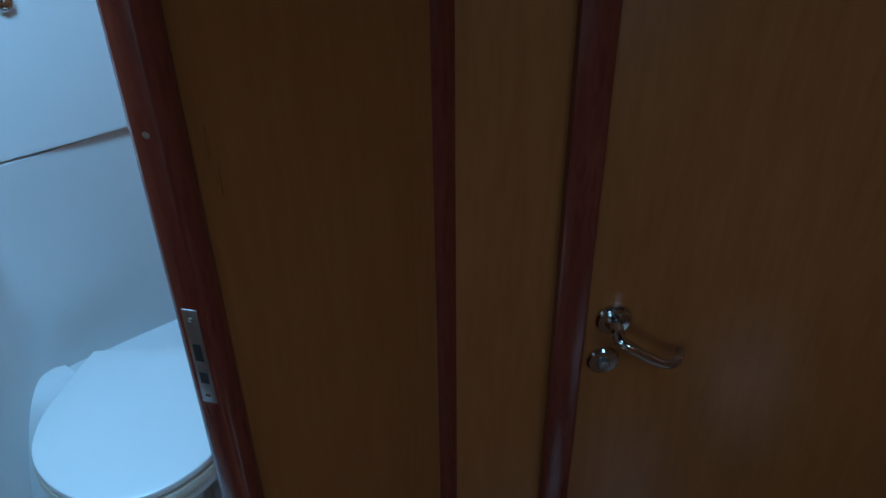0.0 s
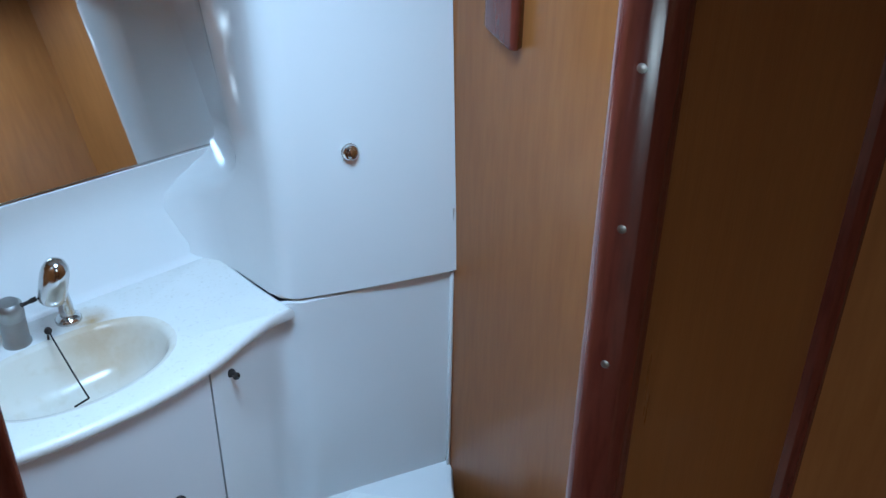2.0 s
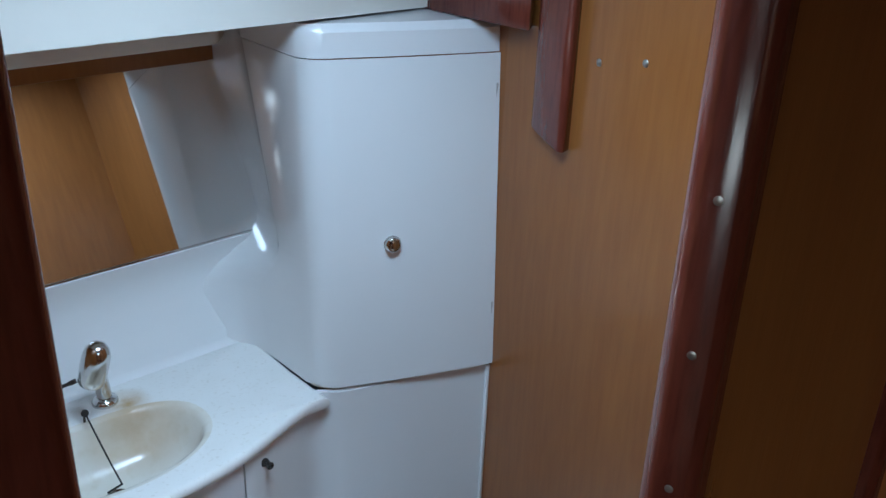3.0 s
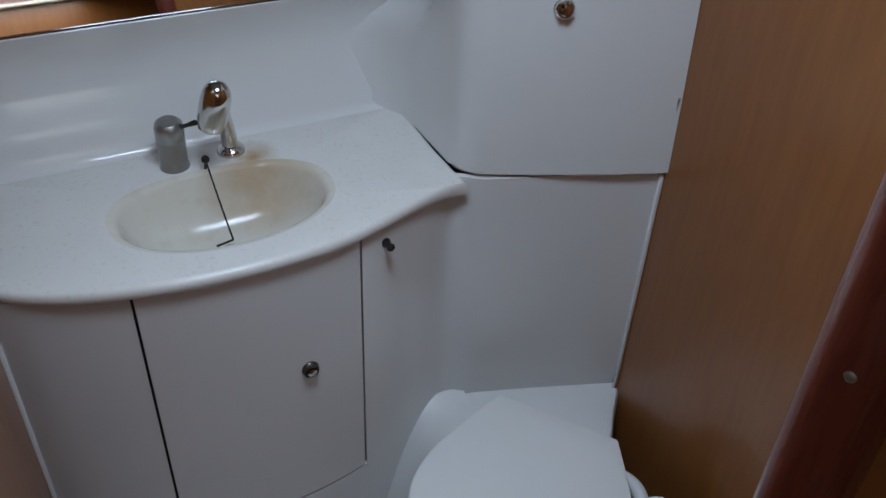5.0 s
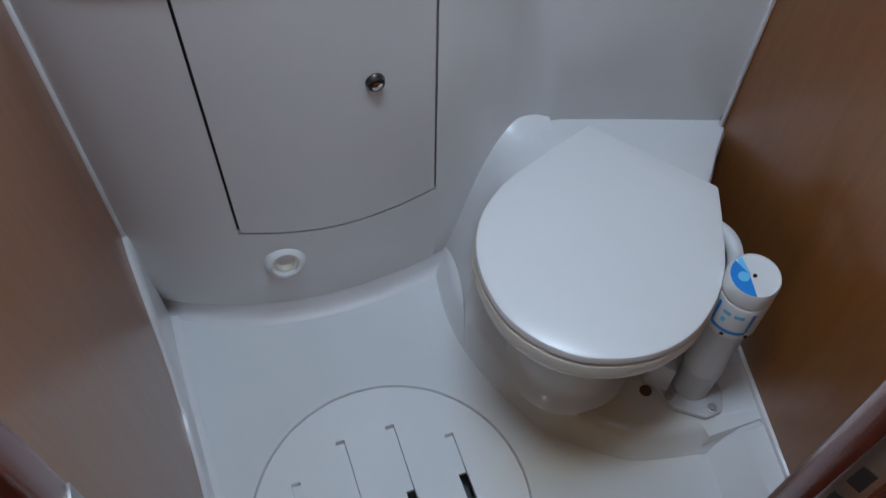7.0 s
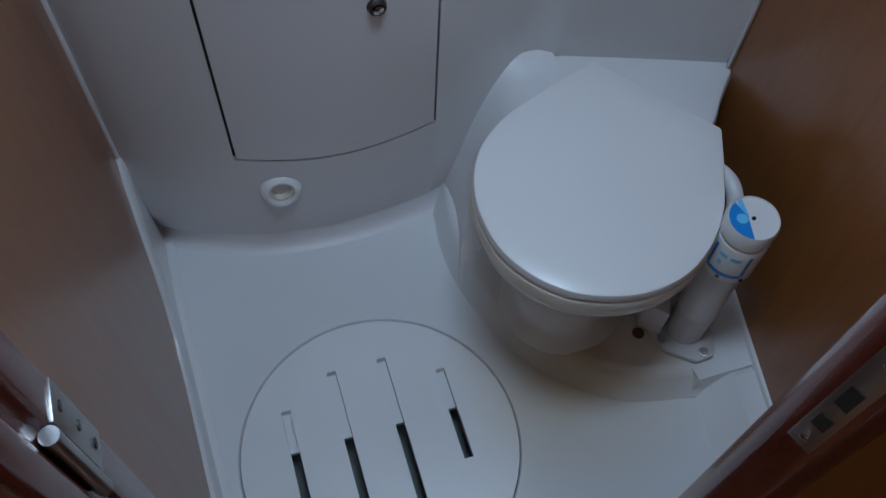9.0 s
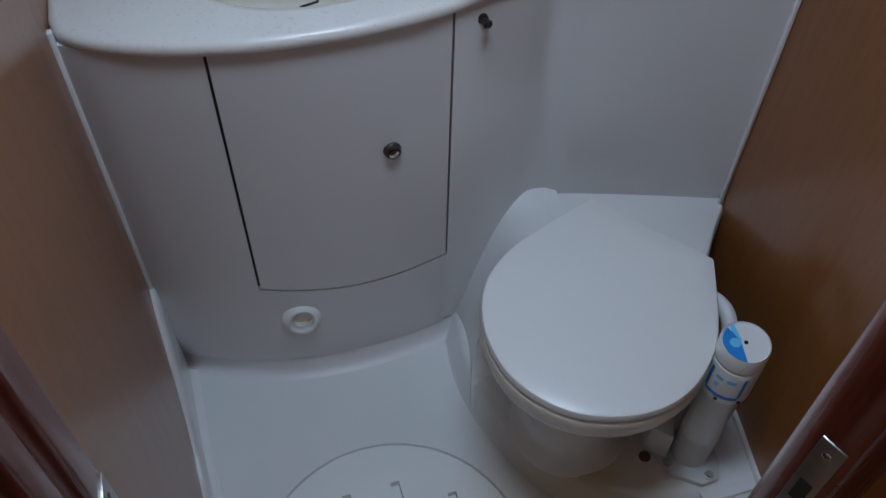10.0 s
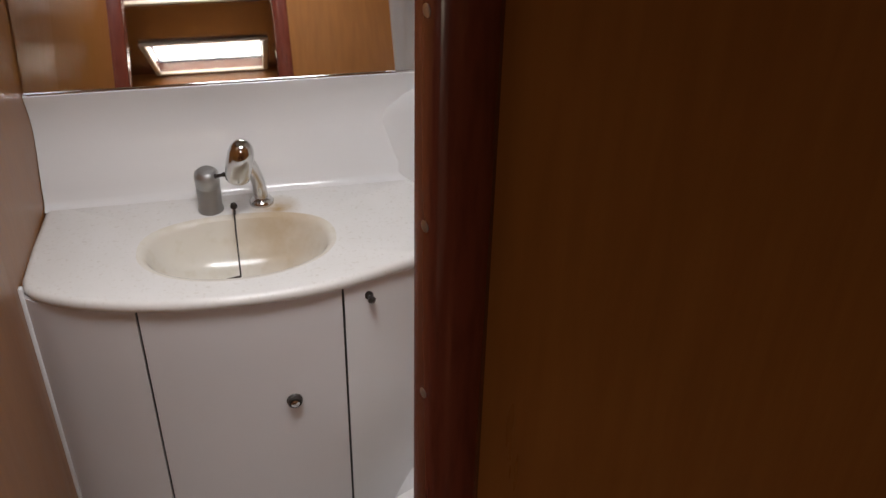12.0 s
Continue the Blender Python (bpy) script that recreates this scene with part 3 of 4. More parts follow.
# ---------------------------------------------------------------- mirror
mirror = thing("wall_mirror", "frameless wall mirror with a slanting end above the washbasin", "mirror")
quad = [(0.254, 0.938), (1.002, 0.938), (0.972, 1.258), (0.254, 1.258)]


def upright(outline, y0, y1, bm=None):
    bm = bm or bmesh.new()
    f, k = [bm.verts.new((x, y0, z)) for x, z in outline], [bm.verts.new((x, y1, z)) for x, z in outline]
    n = len(outline)
    for i in range(n):
        bm.faces.new((f[i], f[(i + 1) % n], k[(i + 1) % n], k[i]))
    bm.faces.new(f)
    bm.faces.new(k[::-1])
    return bm


LEAN_BACK = 0.29


def leaning(bm):
    """Tips an upright piece back about the mirror's foot."""
    for v in bm.verts:
        v.co.y += LEAN_BACK * (v.co.z - 0.94)
    return bm


part("glass", leaning(upright(quad, 1.866, 1.870)), MIRROR, mirror, smooth=False)
part("backing", leaning(upright([(0.262, 0.941), (0.995, 0.941), (0.965, 1.257), (0.262, 1.257)], 1.8702, 1.91)), SATIN, mirror, smooth=False)
part("bottom_rail", upright([(0.262, 0.9335), (0.997, 0.9335), (0.996, 0.938), (0.254, 0.938)], 1.8610, 1.878), CHROME, mirror, "bright metal bottom edge")

# ---------------------------------------------------------------- wall cabinet
cabinet = thing("wall_cabinet", "glossy white moulded wall cabinet with rounded corner and one door", "cabinet")
CZ0, CZ1, CZD = 0.742, 1.372, 1.320


def cab_line(z):
    """The plan line of the cabinet at a height: back left, side, round corner, front to the wood wall."""
    lean = 0.028 * (z - CZ0) / 0.60
    bx = 1.009 - 0.043 * min(max(z - 0.925, 0.0), 0.335) / 0.33
    by = min(1.838 + 0.30 * (z - 0.735), 1.893) if z < 0.925 else 1.893 + 0.25 * (min(z, 1.30) - 0.925)
    # a crease runs up the side face; below the mirror the side flares softly into the splashback
    f = min(max((z - 0.84) / 0.13, 0.0), 1.0)
    f = f * f * (3 - 2 * f)
    ky, kx = 1.721 + 0.25 * (z - 1.019), 0.945
    low = [(0.800, by + 0.022), (0.866, by - 0.002), (0.908, by - 0.022), (0.929, by - 0.056), (0.935, by - 0.105)]
    high = [(bx + 0.01, by + 0.04), (bx, by), (kx + (bx - kx) * 0.55 + 0.014, ky + (by - ky) * 0.40), (kx + 0.004, ky + 0.006), (kx - 0.001, ky - 0.004)]
    line = [(p[0] + (q[0] - p[0]) * f, p[1] + (q[1] - p[1]) * f) for p, q in zip(low, high)] + [(0.937, 1.62 + lean * 0.6)]
    c = Vector((0.9865, 1.602 + lean))
    for k in range(9):
        a = math.radians(180 + 8 + 62 * k / 8)
        line.append((c.x + 0.050 * math.cos(a), c.y + 0.052 * math.sin(a)))
    for k in range(1, 9):
        t = k / 8
        line.append((0.9694 + (1.2365 - 0.9694) * t, 1.5531 + lean + (1.446 - 1.5531) * t - 0.004 * math.sin(math.pi * t)))
    return line


rings = [[(x + 0.02, y + 0.03, CZ0 + 0.002 - (0.012 if y > 1.605 else 0.0)) for x, y in cab_line(CZ0)]]
for z in (CZ0, CZ0 + 0.003, 0.79, 0.815, 0.84, 0.86, 0.88, 0.90, 0.925, 0.95, 0.97, 0.99, 1.05, 1.15, 1.255, CZD - 0.004, CZD):
    rings.append([(x, y, z - (0.010 if z < 0.75 and y > 1.605 else 0.0)) for x, y in cab_line(z)])
part("shell", loft(rings, None, False), GELCOAT, cabinet)
rings = [[(x, y + 0.003, z) for x, y in cab_line(z)] for z in (CZD + 0.0012, CZD + 0.012, CZ1 - 0.012)] + [[(x, y + 0.014, CZ1) for x, y in cab_line(CZ1)], [(x, y + 0.20, CZ1 + 0.004) for x, y in cab_line(CZ1)]]
part("top_band", loft(rings, None, False), GELCOAT, cabinet, "fixed white band above the door")
nrm = Vector((-0.39, -1, 0.05)).normalized()
push_knob(cabinet, (1.056, 1.5255, 1.008), nrm, CHROME, 0.0135)
for z in (0.82, 1.22):
    part("hinge", box(1.2305, 1.2385, 1.449, 1.457, z, z + 0.05), STEEL, cabinet, "small steel hinge at the wood wall", bevel=0.001).location = (0, 0.028 * (z - CZ0) / 0.60, 0)
# flat shaded joint below the cabinet
jl = cab_line(CZ0)[1:]
rings = [[(x + 0.002, y + 0.0115, z) for x, y in jl] for z in (0.733, CZ0 + 0.001)]
part("joint", loft(rings, None, False), SEATPLASTIC, cabinet, "narrow sealed joint under the cabinet")
# mahogany corner moulding on the wood wall above the toilet
moulding = thing("corner_moulding", "angled mahogany moulding on the wood wall beside the wall cabinet", "moulding")
bm = prism([(1.194, 1.352), (1.184, 1.292), (1.190, 1.284), (1.211, 1.289), (1.229, 1.366), (1.204, 1.366)], 1.207, 1.440)
for v in bm.verts:
    if v.co.z < 1.3 and v.co.y > 1.32:
        v.co.z += 0.020
part("upright", bm, MAHOGANY, moulding, bevel=0.003)
part("cross_piece", prism([(1.192, 1.372), (1.223, 1.394), (1.236, 1.62), (1.185, 1.62)], 1.374, 1.438), MAHOGANY, moulding, bevel=0.003)
for y, z in ((1.240, 1.352), (1.150, 1.370)):
    s = thing("wall_screw", "small steel screw cap in the wood wall", "screw", "screws of the wood wall")
    part("cap", lathe([(0.0055, -0.002), (0.0055, 0.001), (0.003, 0.0025), (0, 0.003)], facing((RIGHT_TURN[0] - 0.1791 * (RIGHT_TURN[1] - y), y, z), (-1, 0.18, 0)), 16), STEEL, s)

# ---------------------------------------------------------------- tap, mixer and plug rod
tap = thing("pull_out_tap", "chrome pull-out shower tap with a domed head on the counter", "tap")
tm = pose(0.631, 1.778, COUNTER_Z)
part("base_ring", lathe([(0.022, 0.0), (0.022, 0.004), (0.019, 0.009), (0.013, 0.012), (0.0115, 0.016)], tm), CHROME, tap)
part("neck", tube([(0.631, 1.778, COUNTER_Z + 0.010), (0.628, 1.774, COUNTER_Z + 0.045), (0.617, 1.752, COUNTER_Z + 0.090), (0.605, 1.728, COUNTER_Z + 0.122)], [0.0125, 0.0120, 0.0125, 0.014], 20), CHROME, tap)
hm = Matrix.Translation((0.599, 1.714, COUNTER_Z + 0.107)) @ Euler((radians(12), radians(12), 0)).to_matrix().to_4x4() @ Matrix.Diagonal((0.90, 0.90, 0.95, 1))
part("spray_head", lathe([(0.017, -0.024), (0.021, -0.0255), (0.0232, -0.023), (0.0245, -0.010), (0.025, 0.012), (0.0245, 0.031), (0.0215, 0.044), (0.0155, 0.053), (0.007, 0.058), (0, 0.059)], hm, 32), CHROME, tap)
part("nozzle", lathe([(0.0175, -0.0245), (0.0145, -0.027), (0, -0.027)], hm, 24), DARK, tap)

mixer = thing("mixer_tap", "dull limescaled round mixer control beside the tap", "mixer")
mm = pose(0.541, 1.768, COUNTER_Z)
part("body", lathe([(0.0225, 0), (0.0228, 0.004), (0.021, 0.007), (0.0212, 0.046), (0.0205, 0.049)], mm), DULL, mixer)
cap_m = Matrix.Translation((0.541, 1.768, COUNTER_Z + 0.049)) @ Euler((radians(8), 0, 0)).to_matrix().to_4x4()
part("cap", lathe([(0.0200, 0.001), (0.0215, 0.003), (0.0220, 0.020), (0.0205, 0.028), (0.015, 0.033), (0, 0.034)], cap_m), DULL, mixer)
part("lever", tube([(0.550, 1.758, COUNTER_Z + 0.071), (0.562, 1.750, COUNTER_Z + 0.076), (0.578, 1.742, COUNTER_Z + 0.083)], [0.0045, 0.0032, 0.0042], 12), BRONZE, mixer)

rod = thing("plug_chain", "thin dark metal plug rod lying across the basin", "basin plug")
part("rod", tube([(0.582, 1.733, COUNTER_Z + 0.022), (0.582, 1.70, COUNTER_Z + 0.004), (0.583, 1.65, COUNTER_Z - 0.026), (0.584, 1.612, COUNTER_Z - 0.046)], 0.0015, 8), BRONZE, rod)
part("end_ball", lathe([(0.003, -0.006), (0.006, -0.003), (0.0064, 0.001), (0.004, 0.005), (0, 0.006)], pose(0.582, 1.735, COUNTER_Z + 0.022), 16), BRONZE, rod)
part("stem", tube([(0.582, 1.737, COUNTER_Z + 0.020), (0.582, 1.742, COUNTER_Z + 0.008), (0.582, 1.745, COUNTER_Z - 0.004)], 0.0022, 8), BRONZE, rod)
part("plug_bar", tube([(0.558, 1.606, COUNTER_Z - 0.046), (0.571, 1.609, COUNTER_Z - 0.046), (0.584, 1.612, COUNTER_Z - 0.046)], 0.0018, 8), BRONZE, rod)

# ---------------------------------------------------------------- toilet
toilet = thing("marine_toilet", "white manual marine toilet with closed lid and hand pump", "toilet")
AX, PV = Vector((-0.79, -0.61)).normalized(), Vector((0.61, -0.79)).normalized()
ORG = Vector((1.047, 1.379))


def lid_outline(grow=0.0):
    half = [(0.0, 0.106), (0.002, 0.1095), (0.006, 0.1115), (0.06, 0.136), (0.11, 0.156), (0.155, 0.1695), (0.197, 0.1740), (0.240, 0.170), (0.281, 0.154), (0.317, 0.127), (0.346, 0.091), (0.366, 0.050), (0.373, 0.0)]
    round_part = [(p.x, p.y) for p in smooth_line(half[2:] + [(0.366, -0.050)], 4)]
    half = half[:2] + [p for p in round_part if p[1] > -1e-6]
    pts = half + [(u, -v) for u, v in reversed(half) if v > 1e-4]
    out = []
    for u, v in pts:
        c = Vector((u - 0.18, v + 0.012 * min(1.0, u / 0.12)))
        c += c.normalized() * grow
        out.append(ORG + AX * (c.x + 0.18) + PV * c.y)
    return out


def rounded_plate(z0, z1, grow, r):
    rings = []
    for g, z in ((-r, z0), (0, z0 + r * 0.6), (0, z1 - r), (-r * 0.3, z1 - r * 0.3), (-r, z1)):
        rings.append([(p.x, p.y, z) for p in lid_outline(grow + g)])
    rings.append([(p.x, p.y, z1 + 0.0015) for p in lid_outline(grow - 0.05)])
    return loft(rings, None, True, (True, True))


part("lid", rounded_plate(0.316, 0.334, 0.0, 0.006), LIDPLASTIC, toilet, "smooth white closed lid")
part("seat", rounded_plate(0.288, 0.3135, 0.0025, 0.007), SEATPLASTIC, toilet, "yellowed white seat ring")
rings = []
for g, z in ((-0.006, 0.2885), (-0.002, 0.284), (-0.002, 0.272), (-0.006, 0.262), (-0.034, 0.235), (-0.060, 0.19), (-0.080, 0.14), (-0.092, 0.09), (-0.096, 0.055), (-0.094, 0.028), (-0.086, 0.012), (-0.074, 0.004), (-0.066, -0.004)):
    rings.append([(p.x, p.y, z) for p in lid_outline(g)])
part("bowl", loft(rings, None, True, (True, True)), PORCELAIN, toilet)
for s in (-0.07, 0.07):
    p = ORG + AX * 0.020 + PV * s
    part("hinge", lathe([(0.010, -0.018), (0.010, 0.018)], facing((p.x, p.y, 0.316), (PV.x, PV.y, 0)), 16), LIDPLASTIC, toilet)
    part("hinge_bolt", lathe([(0.008, 0.268), (0.008, 0.306)], pose(p.x, p.y, 0), 14), WHITEPLASTIC, toilet)

PX, PY = 1.070, 1.128
pump = part("pump", lathe([(0.031, 0.012), (0.031, 0.090), (0.0325, 0.093), (0.0325, 0.104), (0.031, 0.107), (0.031, 0.235), (0.034, 0.240)], pose(PX, PY, 0), 36), PUMPGREY, toilet, "upright grey-white hand pump cylinder")
part("pump_head", prism([(PX + 0.0375 * math.cos(a), PY + 0.0375 * math.sin(a)) for a in [2 * math.pi * k / 36 for k in range(36)]], 0.240, 0.322), WHITEPLASTIC, pump, "white pump head with printed label", bevel=0.004)
part("pump_cap", lathe([(0.031, 0.322), (0.0335, 0.325), (0.0365, 0.327), (0.0370, 0.352), (0.0350, 0.358), (0.0335, 0.3555), (0, 0.3555)], pose(PX, PY, 0), 36), WHITEPLASTIC, pump, "white turning pump cap")
wedge = [(PX - 0.006 + 0.0, PY + 0.004)] + [(PX + 0.033 * math.cos(radians(a)), PY + 0.033 * math.sin(radians(a))) for a in range(112, 252, 7)]
part("label_sector", prism(wedge, 0.3553, 0.3561), BLUE, pump, "blue sector on the cap", smooth=False)
wedge = [(PX - 0.004, PY + 0.004)] + [(PX + 0.033 * math.cos(radians(a)), PY + 0.033 * math.sin(radians(a))) for a in range(92, 113, 7)] + [(PX - 0.012, PY + 0.010)]
part("label_sector", prism(wedge, 0.3553, 0.3559), PALEBLUE, pump, "pale blue sector on the cap", smooth=False)
part("label_sector", lathe([(0.008, 0.3556), (0.008, 0.3564), (0, 0.3564)], pose(PX - 0.015, PY + 0.004, 0), 18), PALEBLUE, pump)
part("cap_screw", lathe([(0.003, 0.355), (0.003, 0.3572), (0, 0.3575)], pose(PX, PY, 0), 12), BRONZE, pump)


def on_pump(a0, a1, z0, z1, mat, label=""):
    ks = [radians(a0 + (a1 - a0) * k / 8) for k in range(9)]
    r = 0.0379
    rings = [[(PX + r * math.cos(a), PY + r * math.sin(a), z) for a in ks] for z in (z0, z1)]
    return part("label_line", loft(rings, None, False), mat, pump, label)


on_pump(176, 184, 0.262, 0.312, BLUE)
on_pump(258, 266, 0.262, 0.312, BLUE)
on_pump(180, 262, 0.255, 0.263, BLUE)
on_pump(196, 214, 0.297, 0.305, PALEBLUE)
on_pump(222, 244, 0.297, 0.305, PALEBLUE)
on_pump(198, 208, 0.277, 0.288, PALEBLUE)
for a in (170, 216, 268):
    part("head_screw", lathe([(0.003, 0), (0.003, 0.002), (0, 0.0024)], facing((PX + 0.0375 * math.cos(radians(a)), PY + 0.0375 * math.sin(radians(a)), 0.250), (math.cos(radians(a)), math.sin(radians(a)), 0)), 10), BRONZE, pump)
flange = part("flange", prism([(PX - 0.058, PY + 0.018), (PX - 0.050, PY - 0.028), (PX - 0.006, PY - 0.062), (PX + 0.026, PY - 0.060), (PX + 0.042, PY - 0.030), (PX + 0.044, PY + 0.03), (PX - 0.02, PY + 0.05)], 0.0, 0.014), PUMPGREY, pump, "grey bolted pump foot", bevel=0.004)
for dx, dy in ((-0.047, -0.008), (0.010, -0.050), (0.034, 0.020)):
    part("bolt", lathe([(0.0085, 0.013), (0.0085, 0.016), (0.0055, 0.0165), (0.0055, 0.022), (0, 0.0225)], pose(PX + dx, PY + dy, 0), 14), STEEL, flange)
part("valve_box", prism([(PX - 0.075, PY + 0.03), (PX - 0.045, PY + 0.0), (PX - 0.02, PY + 0.05), (PX - 0.05, PY + 0.09)], 0.005, 0.085), PUMPGREY, pump, bevel=0.006)
part("hose", tube([(1.085, 1.165, 0.20), (1.108, 1.195, 0.262), (1.112, 1.235, 0.282), (1.095, 1.285, 0.262), (1.075, 1.310, 0.20)], 0.0125, 16), WHITEPLASTIC, toilet, "white bent flush hose")
part("hose", tube([(1.085, 1.150, 0.05), (1.125, 1.21, 0.045), (1.15, 1.30, 0.08), (1.14, 1.36, 0.12)], 0.013, 14), DARK, toilet, "dark outlet hose")

hole = thing("bolt_hole", "rusty brown bolt hole in the toilet step", "hole")
part("hole_ring", lathe([(0.0105, PLATFORM + 0.0004), (0.0095, PLATFORM + 0.0016), (0.007, PLATFORM + 0.0008), (0, PLATFORM + 0.0006)], pose(0.996, 1.146, 0), 20), RUST, hole)

# ---------------------------------------------------------------- outside the doorway: partition, cabin door, saloon
# a slanting bulkhead beside the doorway carries the closed cabin door; along runs down it, out stands off it
BULK = Matrix.Translation((1.165, 0.741, 0)) @ Matrix.Rotation(math.atan2(-0.80, 0.60), 4, "Z")


def bulk(along0, along1, out0, out1, z0, z1):
    b = box(along0, along1, -out1, -out0, z0, z1)
    b.transform(BULK)
    return b


def bulk_turned(profile, along, z):
    """A turned piece that stands off the bulkhead."""
    way = BULK.to_3x3() @ Vector((0, -1, 0))
    return lathe(profile, facing(BULK @ Vector((along, 0, z)), way), 32)


def bulk_tube(points, radius):
    return tube([BULK @ Vector((a, -o, z)) for a, o, z in points], radius, 16)


setting(part("wall_passage", bulk(0.0, 0.166, -0.035, 0.0, -0.20, 1.80), WOOD, smooth=False), "dark wood veneer strip beside the cabin door", "wall")
setting(part("corner_bead", prism([(1.143, 0.752), (1.148, 0.738), (1.160, 0.731), (1.172, 0.730), (1.180, 0.740), (1.170, 0.760)], -0.20, 1.80), MAHOGANY), "dark mahogany bead in the corner", "trim")
setting(part("cabin_door_frame", bulk(0.163, 0.214, -0.03, 0.020, -0.20, 1.80), MAHOGANY, bevel=0.006), "dark mahogany casing of the cabin door", "door frame")
door = setting(part("door_1", bulk(0.2145, 0.860, -0.032, 0.0, -0.16, 1.70), WOOD, bevel=0.002), "closed dark wood veneer cabin door with chrome lever", "door")
handle = part("door_handle", bulk_turned([(0.0285, 0), (0.0285, 0.005), (0.025, 0.009), (0.015, 0.010), (0.0115, 0.014), (0.0105, 0.040)], 0.2590, 0.617), CHROME, door, "chrome lever handle on a round rose")
part("lever", bulk_tube([(0.259, 0.036, 0.617), (0.262, 0.048, 0.611), (0.280, 0.053, 0.600), (0.320, 0.053, 0.572), (0.344, 0.051, 0.562), (0.360, 0.040, 0.562), (0.366, 0.022, 0.568)], [0.010, 0.0095, 0.0085, 0.0075, 0.0075, 0.007]), CHROME, handle)
lock = part("lock_rose", bulk_turned([(0.0265, 0), (0.0265, 0.005), (0.023, 0.0085), (0.012, 0.009), (0.012, 0.006), (0, 0.006)], 0.2500, 0.530), CHROME, door, "round chrome lock rose")
part("turn_knob", bulk_turned([(0.009, 0.005), (0.008, 0.016), (0.005, 0.018), (0, 0.018)], 0.2500, 0.530), DULL, lock)
setting(part("wall_passage", bulk(0.2145, 0.860, -0.035, 0.0, 1.70, 1.80), WOOD, smooth=False), "wood veneer above the cabin door", "wall")
setting(part("wall_passage", bulk(0.861, 1.10, -0.035, 0.0, -0.20, 1.80), WOOD, smooth=False), "wood veneer beyond the cabin door", "wall")
setting(part("wall_passage", box(1.79, 1.83, -2.30, -0.05, -0.20, 1.80), WOOD, smooth=False), "wood veneer side of the saloon", "wall")

# open washroom door leaf
leaf = setting(new("door_2"), "open varnished wood washroom door with chrome handle", "door")
leaf.matrix_world = pose(0.224, 0.842, 0, 0, 0, 184)
part("leaf", box(0.0, 0.46, -0.03, 0.0, -0.14, 1.64), WOOD, leaf, bevel=0.003)
for z in (0.28, 0.93, 1.45):
    h = part("hinge", box(-0.012, 0.028, -0.034, -0.030, z - 0.035, z + 0.035), STEEL, leaf, "steel butt hinge", bevel=0.001)
    part("pin", lathe([(0.005, z - 0.036), (0.005, z + 0.036)], pose(-0.004, -0.034, 0), 12), STEEL, h)
h = part("handle_rose", lathe([(0.026, 0), (0.026, 0.006), (0.011, 0.010), (0.010, 0.035)], facing((0.41, 0.0, 0.64), (0, 1, 0)), 24), CHROME, leaf)
part("lever", tube([(0.41, 0.033, 0.64), (0.40, 0.044, 0.638), (0.35, 0.045, 0.636), (0.31, 0.040, 0.636)], 0.008, 12), CHROME, h)
jamb_hinge = thing("butt_hinge", "steel hinge screwed to the doorway post", "hinge")
part("plate", prism([(0.3045, 0.873), (0.3080, 0.873), (0.3080, 0.901), (0.3045, 0.901)], 0.775, 0.870), STEEL, jamb_hinge, bevel=0.0008)
part("knuckle", lathe([(0.006, 0.771), (0.006, 0.874)], pose(0.3060, 0.864, 0), 14), STEEL, jamb_hinge)
for z in (0.788, 0.822, 0.856):
    part("screw", lathe([(0.0038, 0), (0.0038, 0.0012), (0, 0.0016)], facing((0.3078, 0.888, z), (1, 0, 0)), 12), BRONZE, jamb_hinge)

# saloon shell
setting(part("cabin_floor", box(-1.75, 1.83, -2.36, 1.35, -0.24, -0.20), SOLE, smooth=False), "varnished teak cabin sole", "floor")
bm = bmesh.new()
SHX0, SHX1, SHY0, SHY1 = 0.10, 0.72, -2.25, -1.50
PHY0, PHY1 = -0.66, -0.24
for x0, x1, y0, y1 in ((-1.75, 0.0, -2.36, 1.42), (0.0, SHX0, -2.36, 1.02), (SHX1, 1.83, -2.36, 0.84), (SHX0, SHX1, -2.36, SHY0), (SHX0, SHX1, SHY1, PHY0), (SHX0, SHX1, PHY1, 0.84)):
    box(x0, x1, y0, y1, 1.80, 1.86, bm)
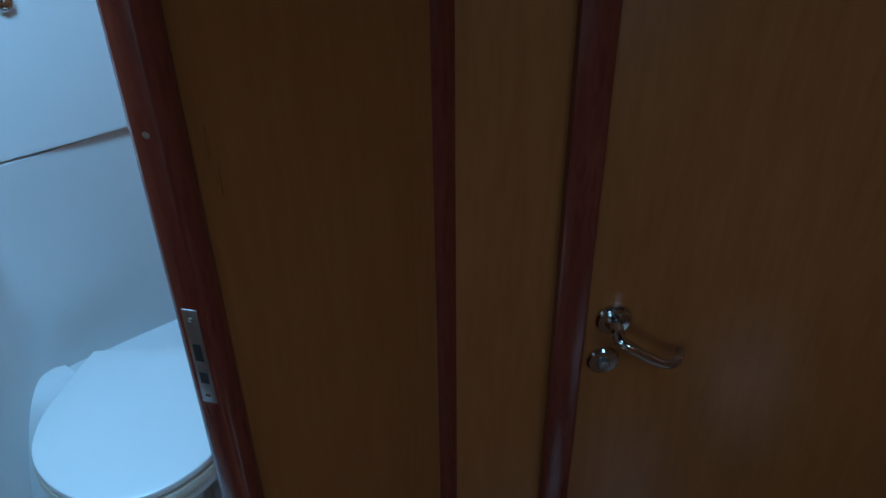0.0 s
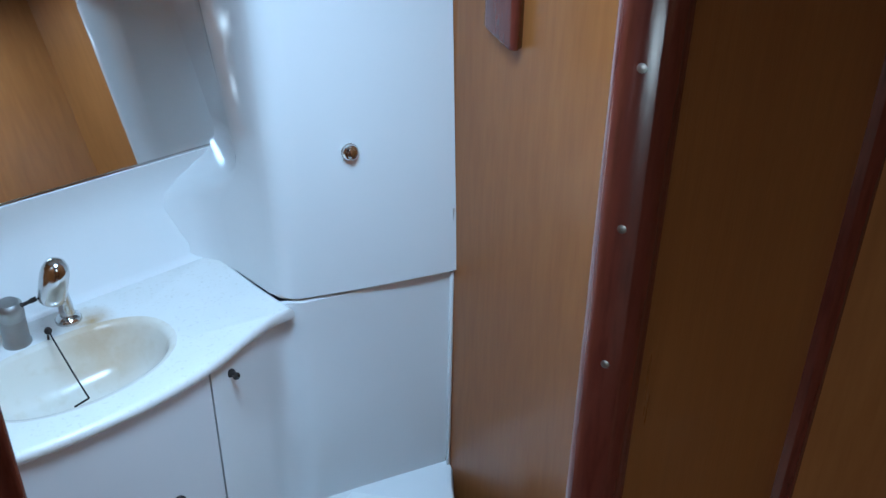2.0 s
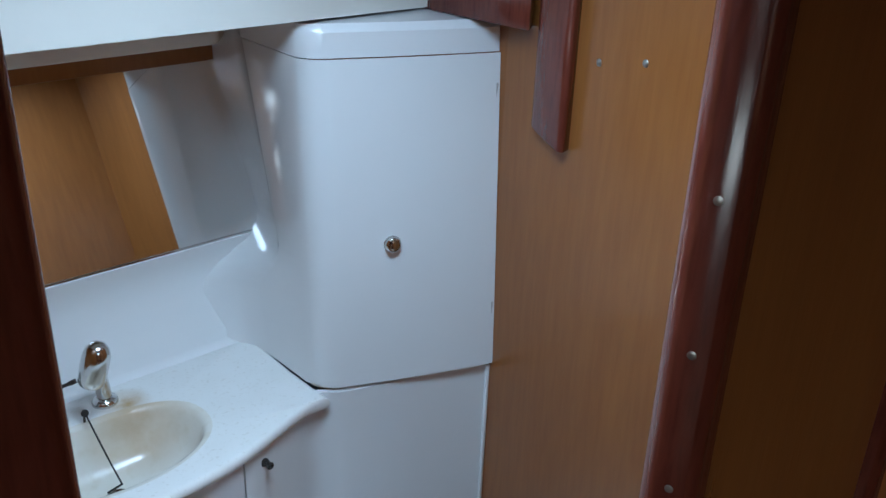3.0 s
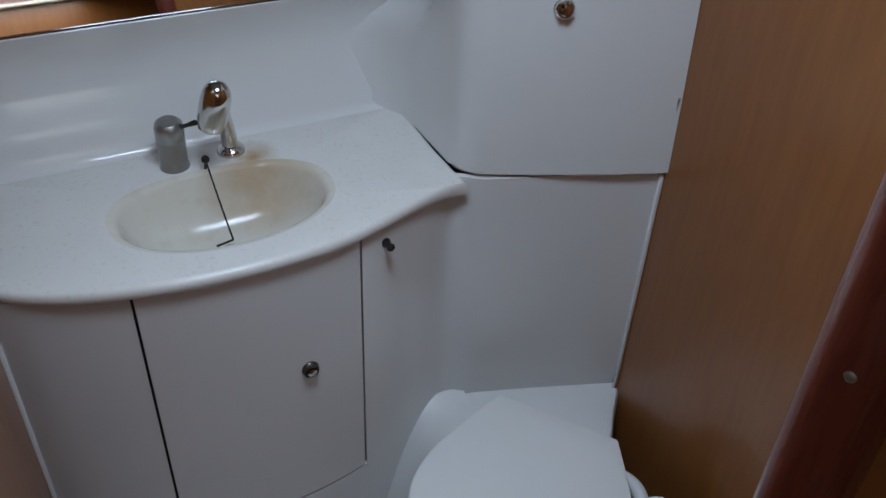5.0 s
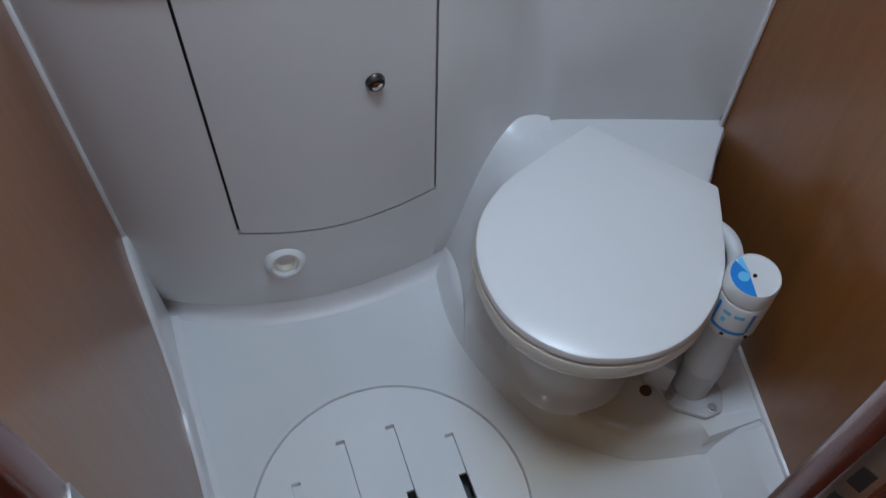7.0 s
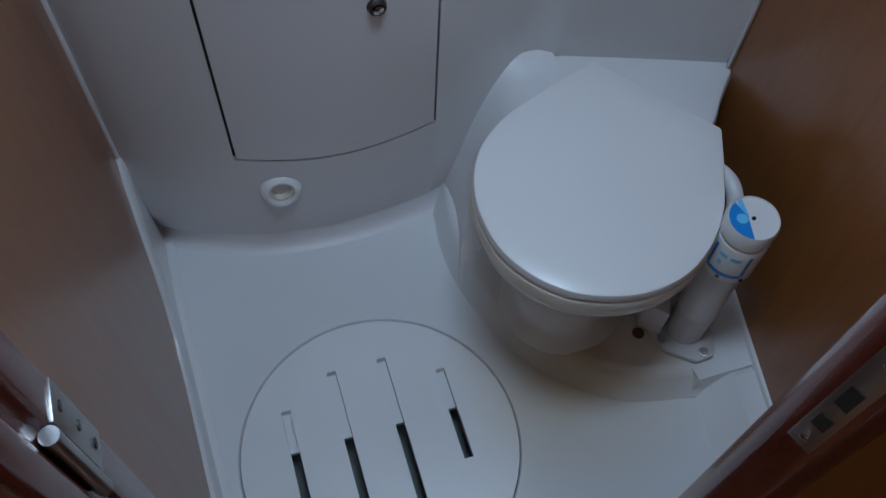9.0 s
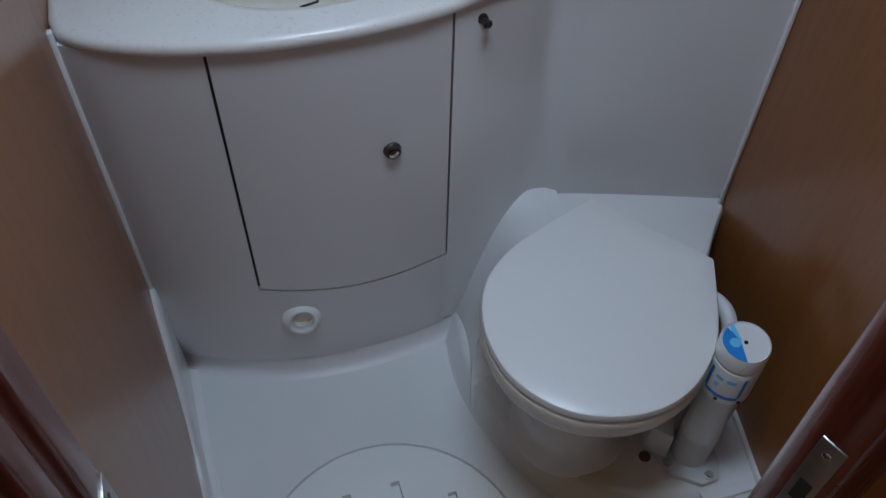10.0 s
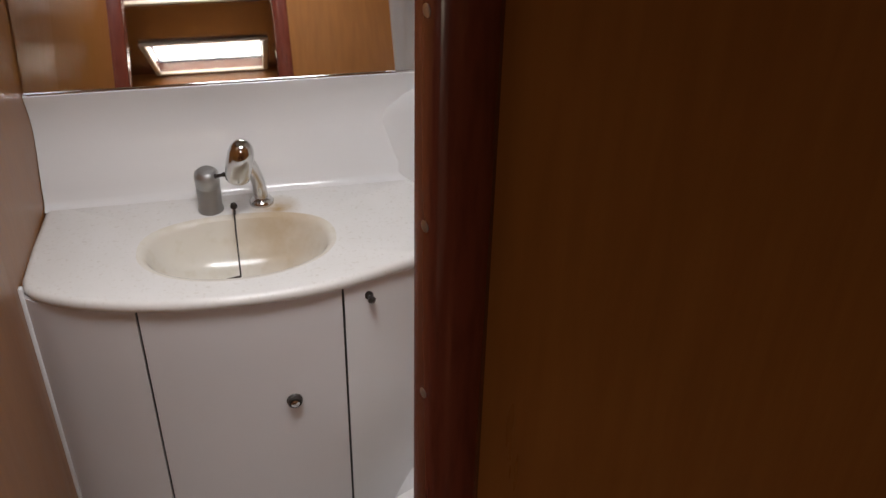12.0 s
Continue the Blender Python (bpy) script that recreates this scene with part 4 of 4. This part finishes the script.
setting(part("ceiling_saloon", bm, MAHOGANY, smooth=False), "dark varnished wood ceiling of the saloon", "ceiling")
# far (SHY) hatch is added; its glow stands in for a bright cream area
for y0, y1 in ((SHY0, SHY1), (PHY0, PHY1)):
    skylight = thing("deck_hatch", "open pale framed saloon roof hatch, the far one added for brightness", "hatch", "roof hatches of the saloon")
    for x2, x3, y2, y3 in ((SHX0 - 0.03, SHX1 + 0.03, y0 - 0.03, y0), (SHX0 - 0.03, SHX1 + 0.03, y1, y1 + 0.03), (SHX0 - 0.03, SHX0, y0, y1), (SHX1, SHX1 + 0.03, y0, y1)):
        part("frame", box(x2, x3, y2, y3, 1.782, 1.7995), LINER, skylight, bevel=0.004)
setting(part("wall_saloon_end", box(-1.75, 1.83, -2.36, -2.30, -0.20, 1.80), WOOD, smooth=False), "wood veneer end wall of the saloon", "wall")
bm = bmesh.new()
for y0, y1, z0, z1 in ((-2.30, 1.40, -0.20, 1.18), (-2.30, 1.40, 1.54, 1.80), (-2.30, -0.85, 1.18, 1.54), (0.15, 1.40, 1.18, 1.54)):
    box(-1.75, -1.70, y0, y1, z0, z1, bm)
setting(part("wall_saloon_side", bm, LINER, smooth=False), "cream hull side of the saloon with a long window", "wall")
pane = part("pane", box(-1.735, -1.729, -0.85, 0.15, 1.18, 1.54), GLASS)
pane.visible_shadow = False
win = setting(new("window_1"), "long saloon window in the hull side", "window")
pane.parent = win
for y0, y1, z0, z1 in ((-0.87, 0.17, 1.165, 1.182), (-0.87, 0.17, 1.538, 1.555), (-0.87, -0.848, 1.182, 1.538), (0.148, 0.17, 1.182, 1.538)):
    part("window_frame", box(-1.712, -1.694, y0, y1, z0, z1), DARK, win)
settee = thing("settee", "cream cushioned saloon settee on a wood base", "sofa")
part("base", box(-1.68, -1.05, -1.9, 0.55, -0.20, 0.14), WOOD, settee, bevel=0.004)
part("seat_cushion", box(-1.68, -1.03, -1.9, 0.55, 0.14, 0.27), CUSHION, settee, bevel=0.025)
part("back_cushion", box(-1.69, -1.55, -1.9, 0.55, 0.27, 0.66), CUSHION, settee, bevel=0.025)
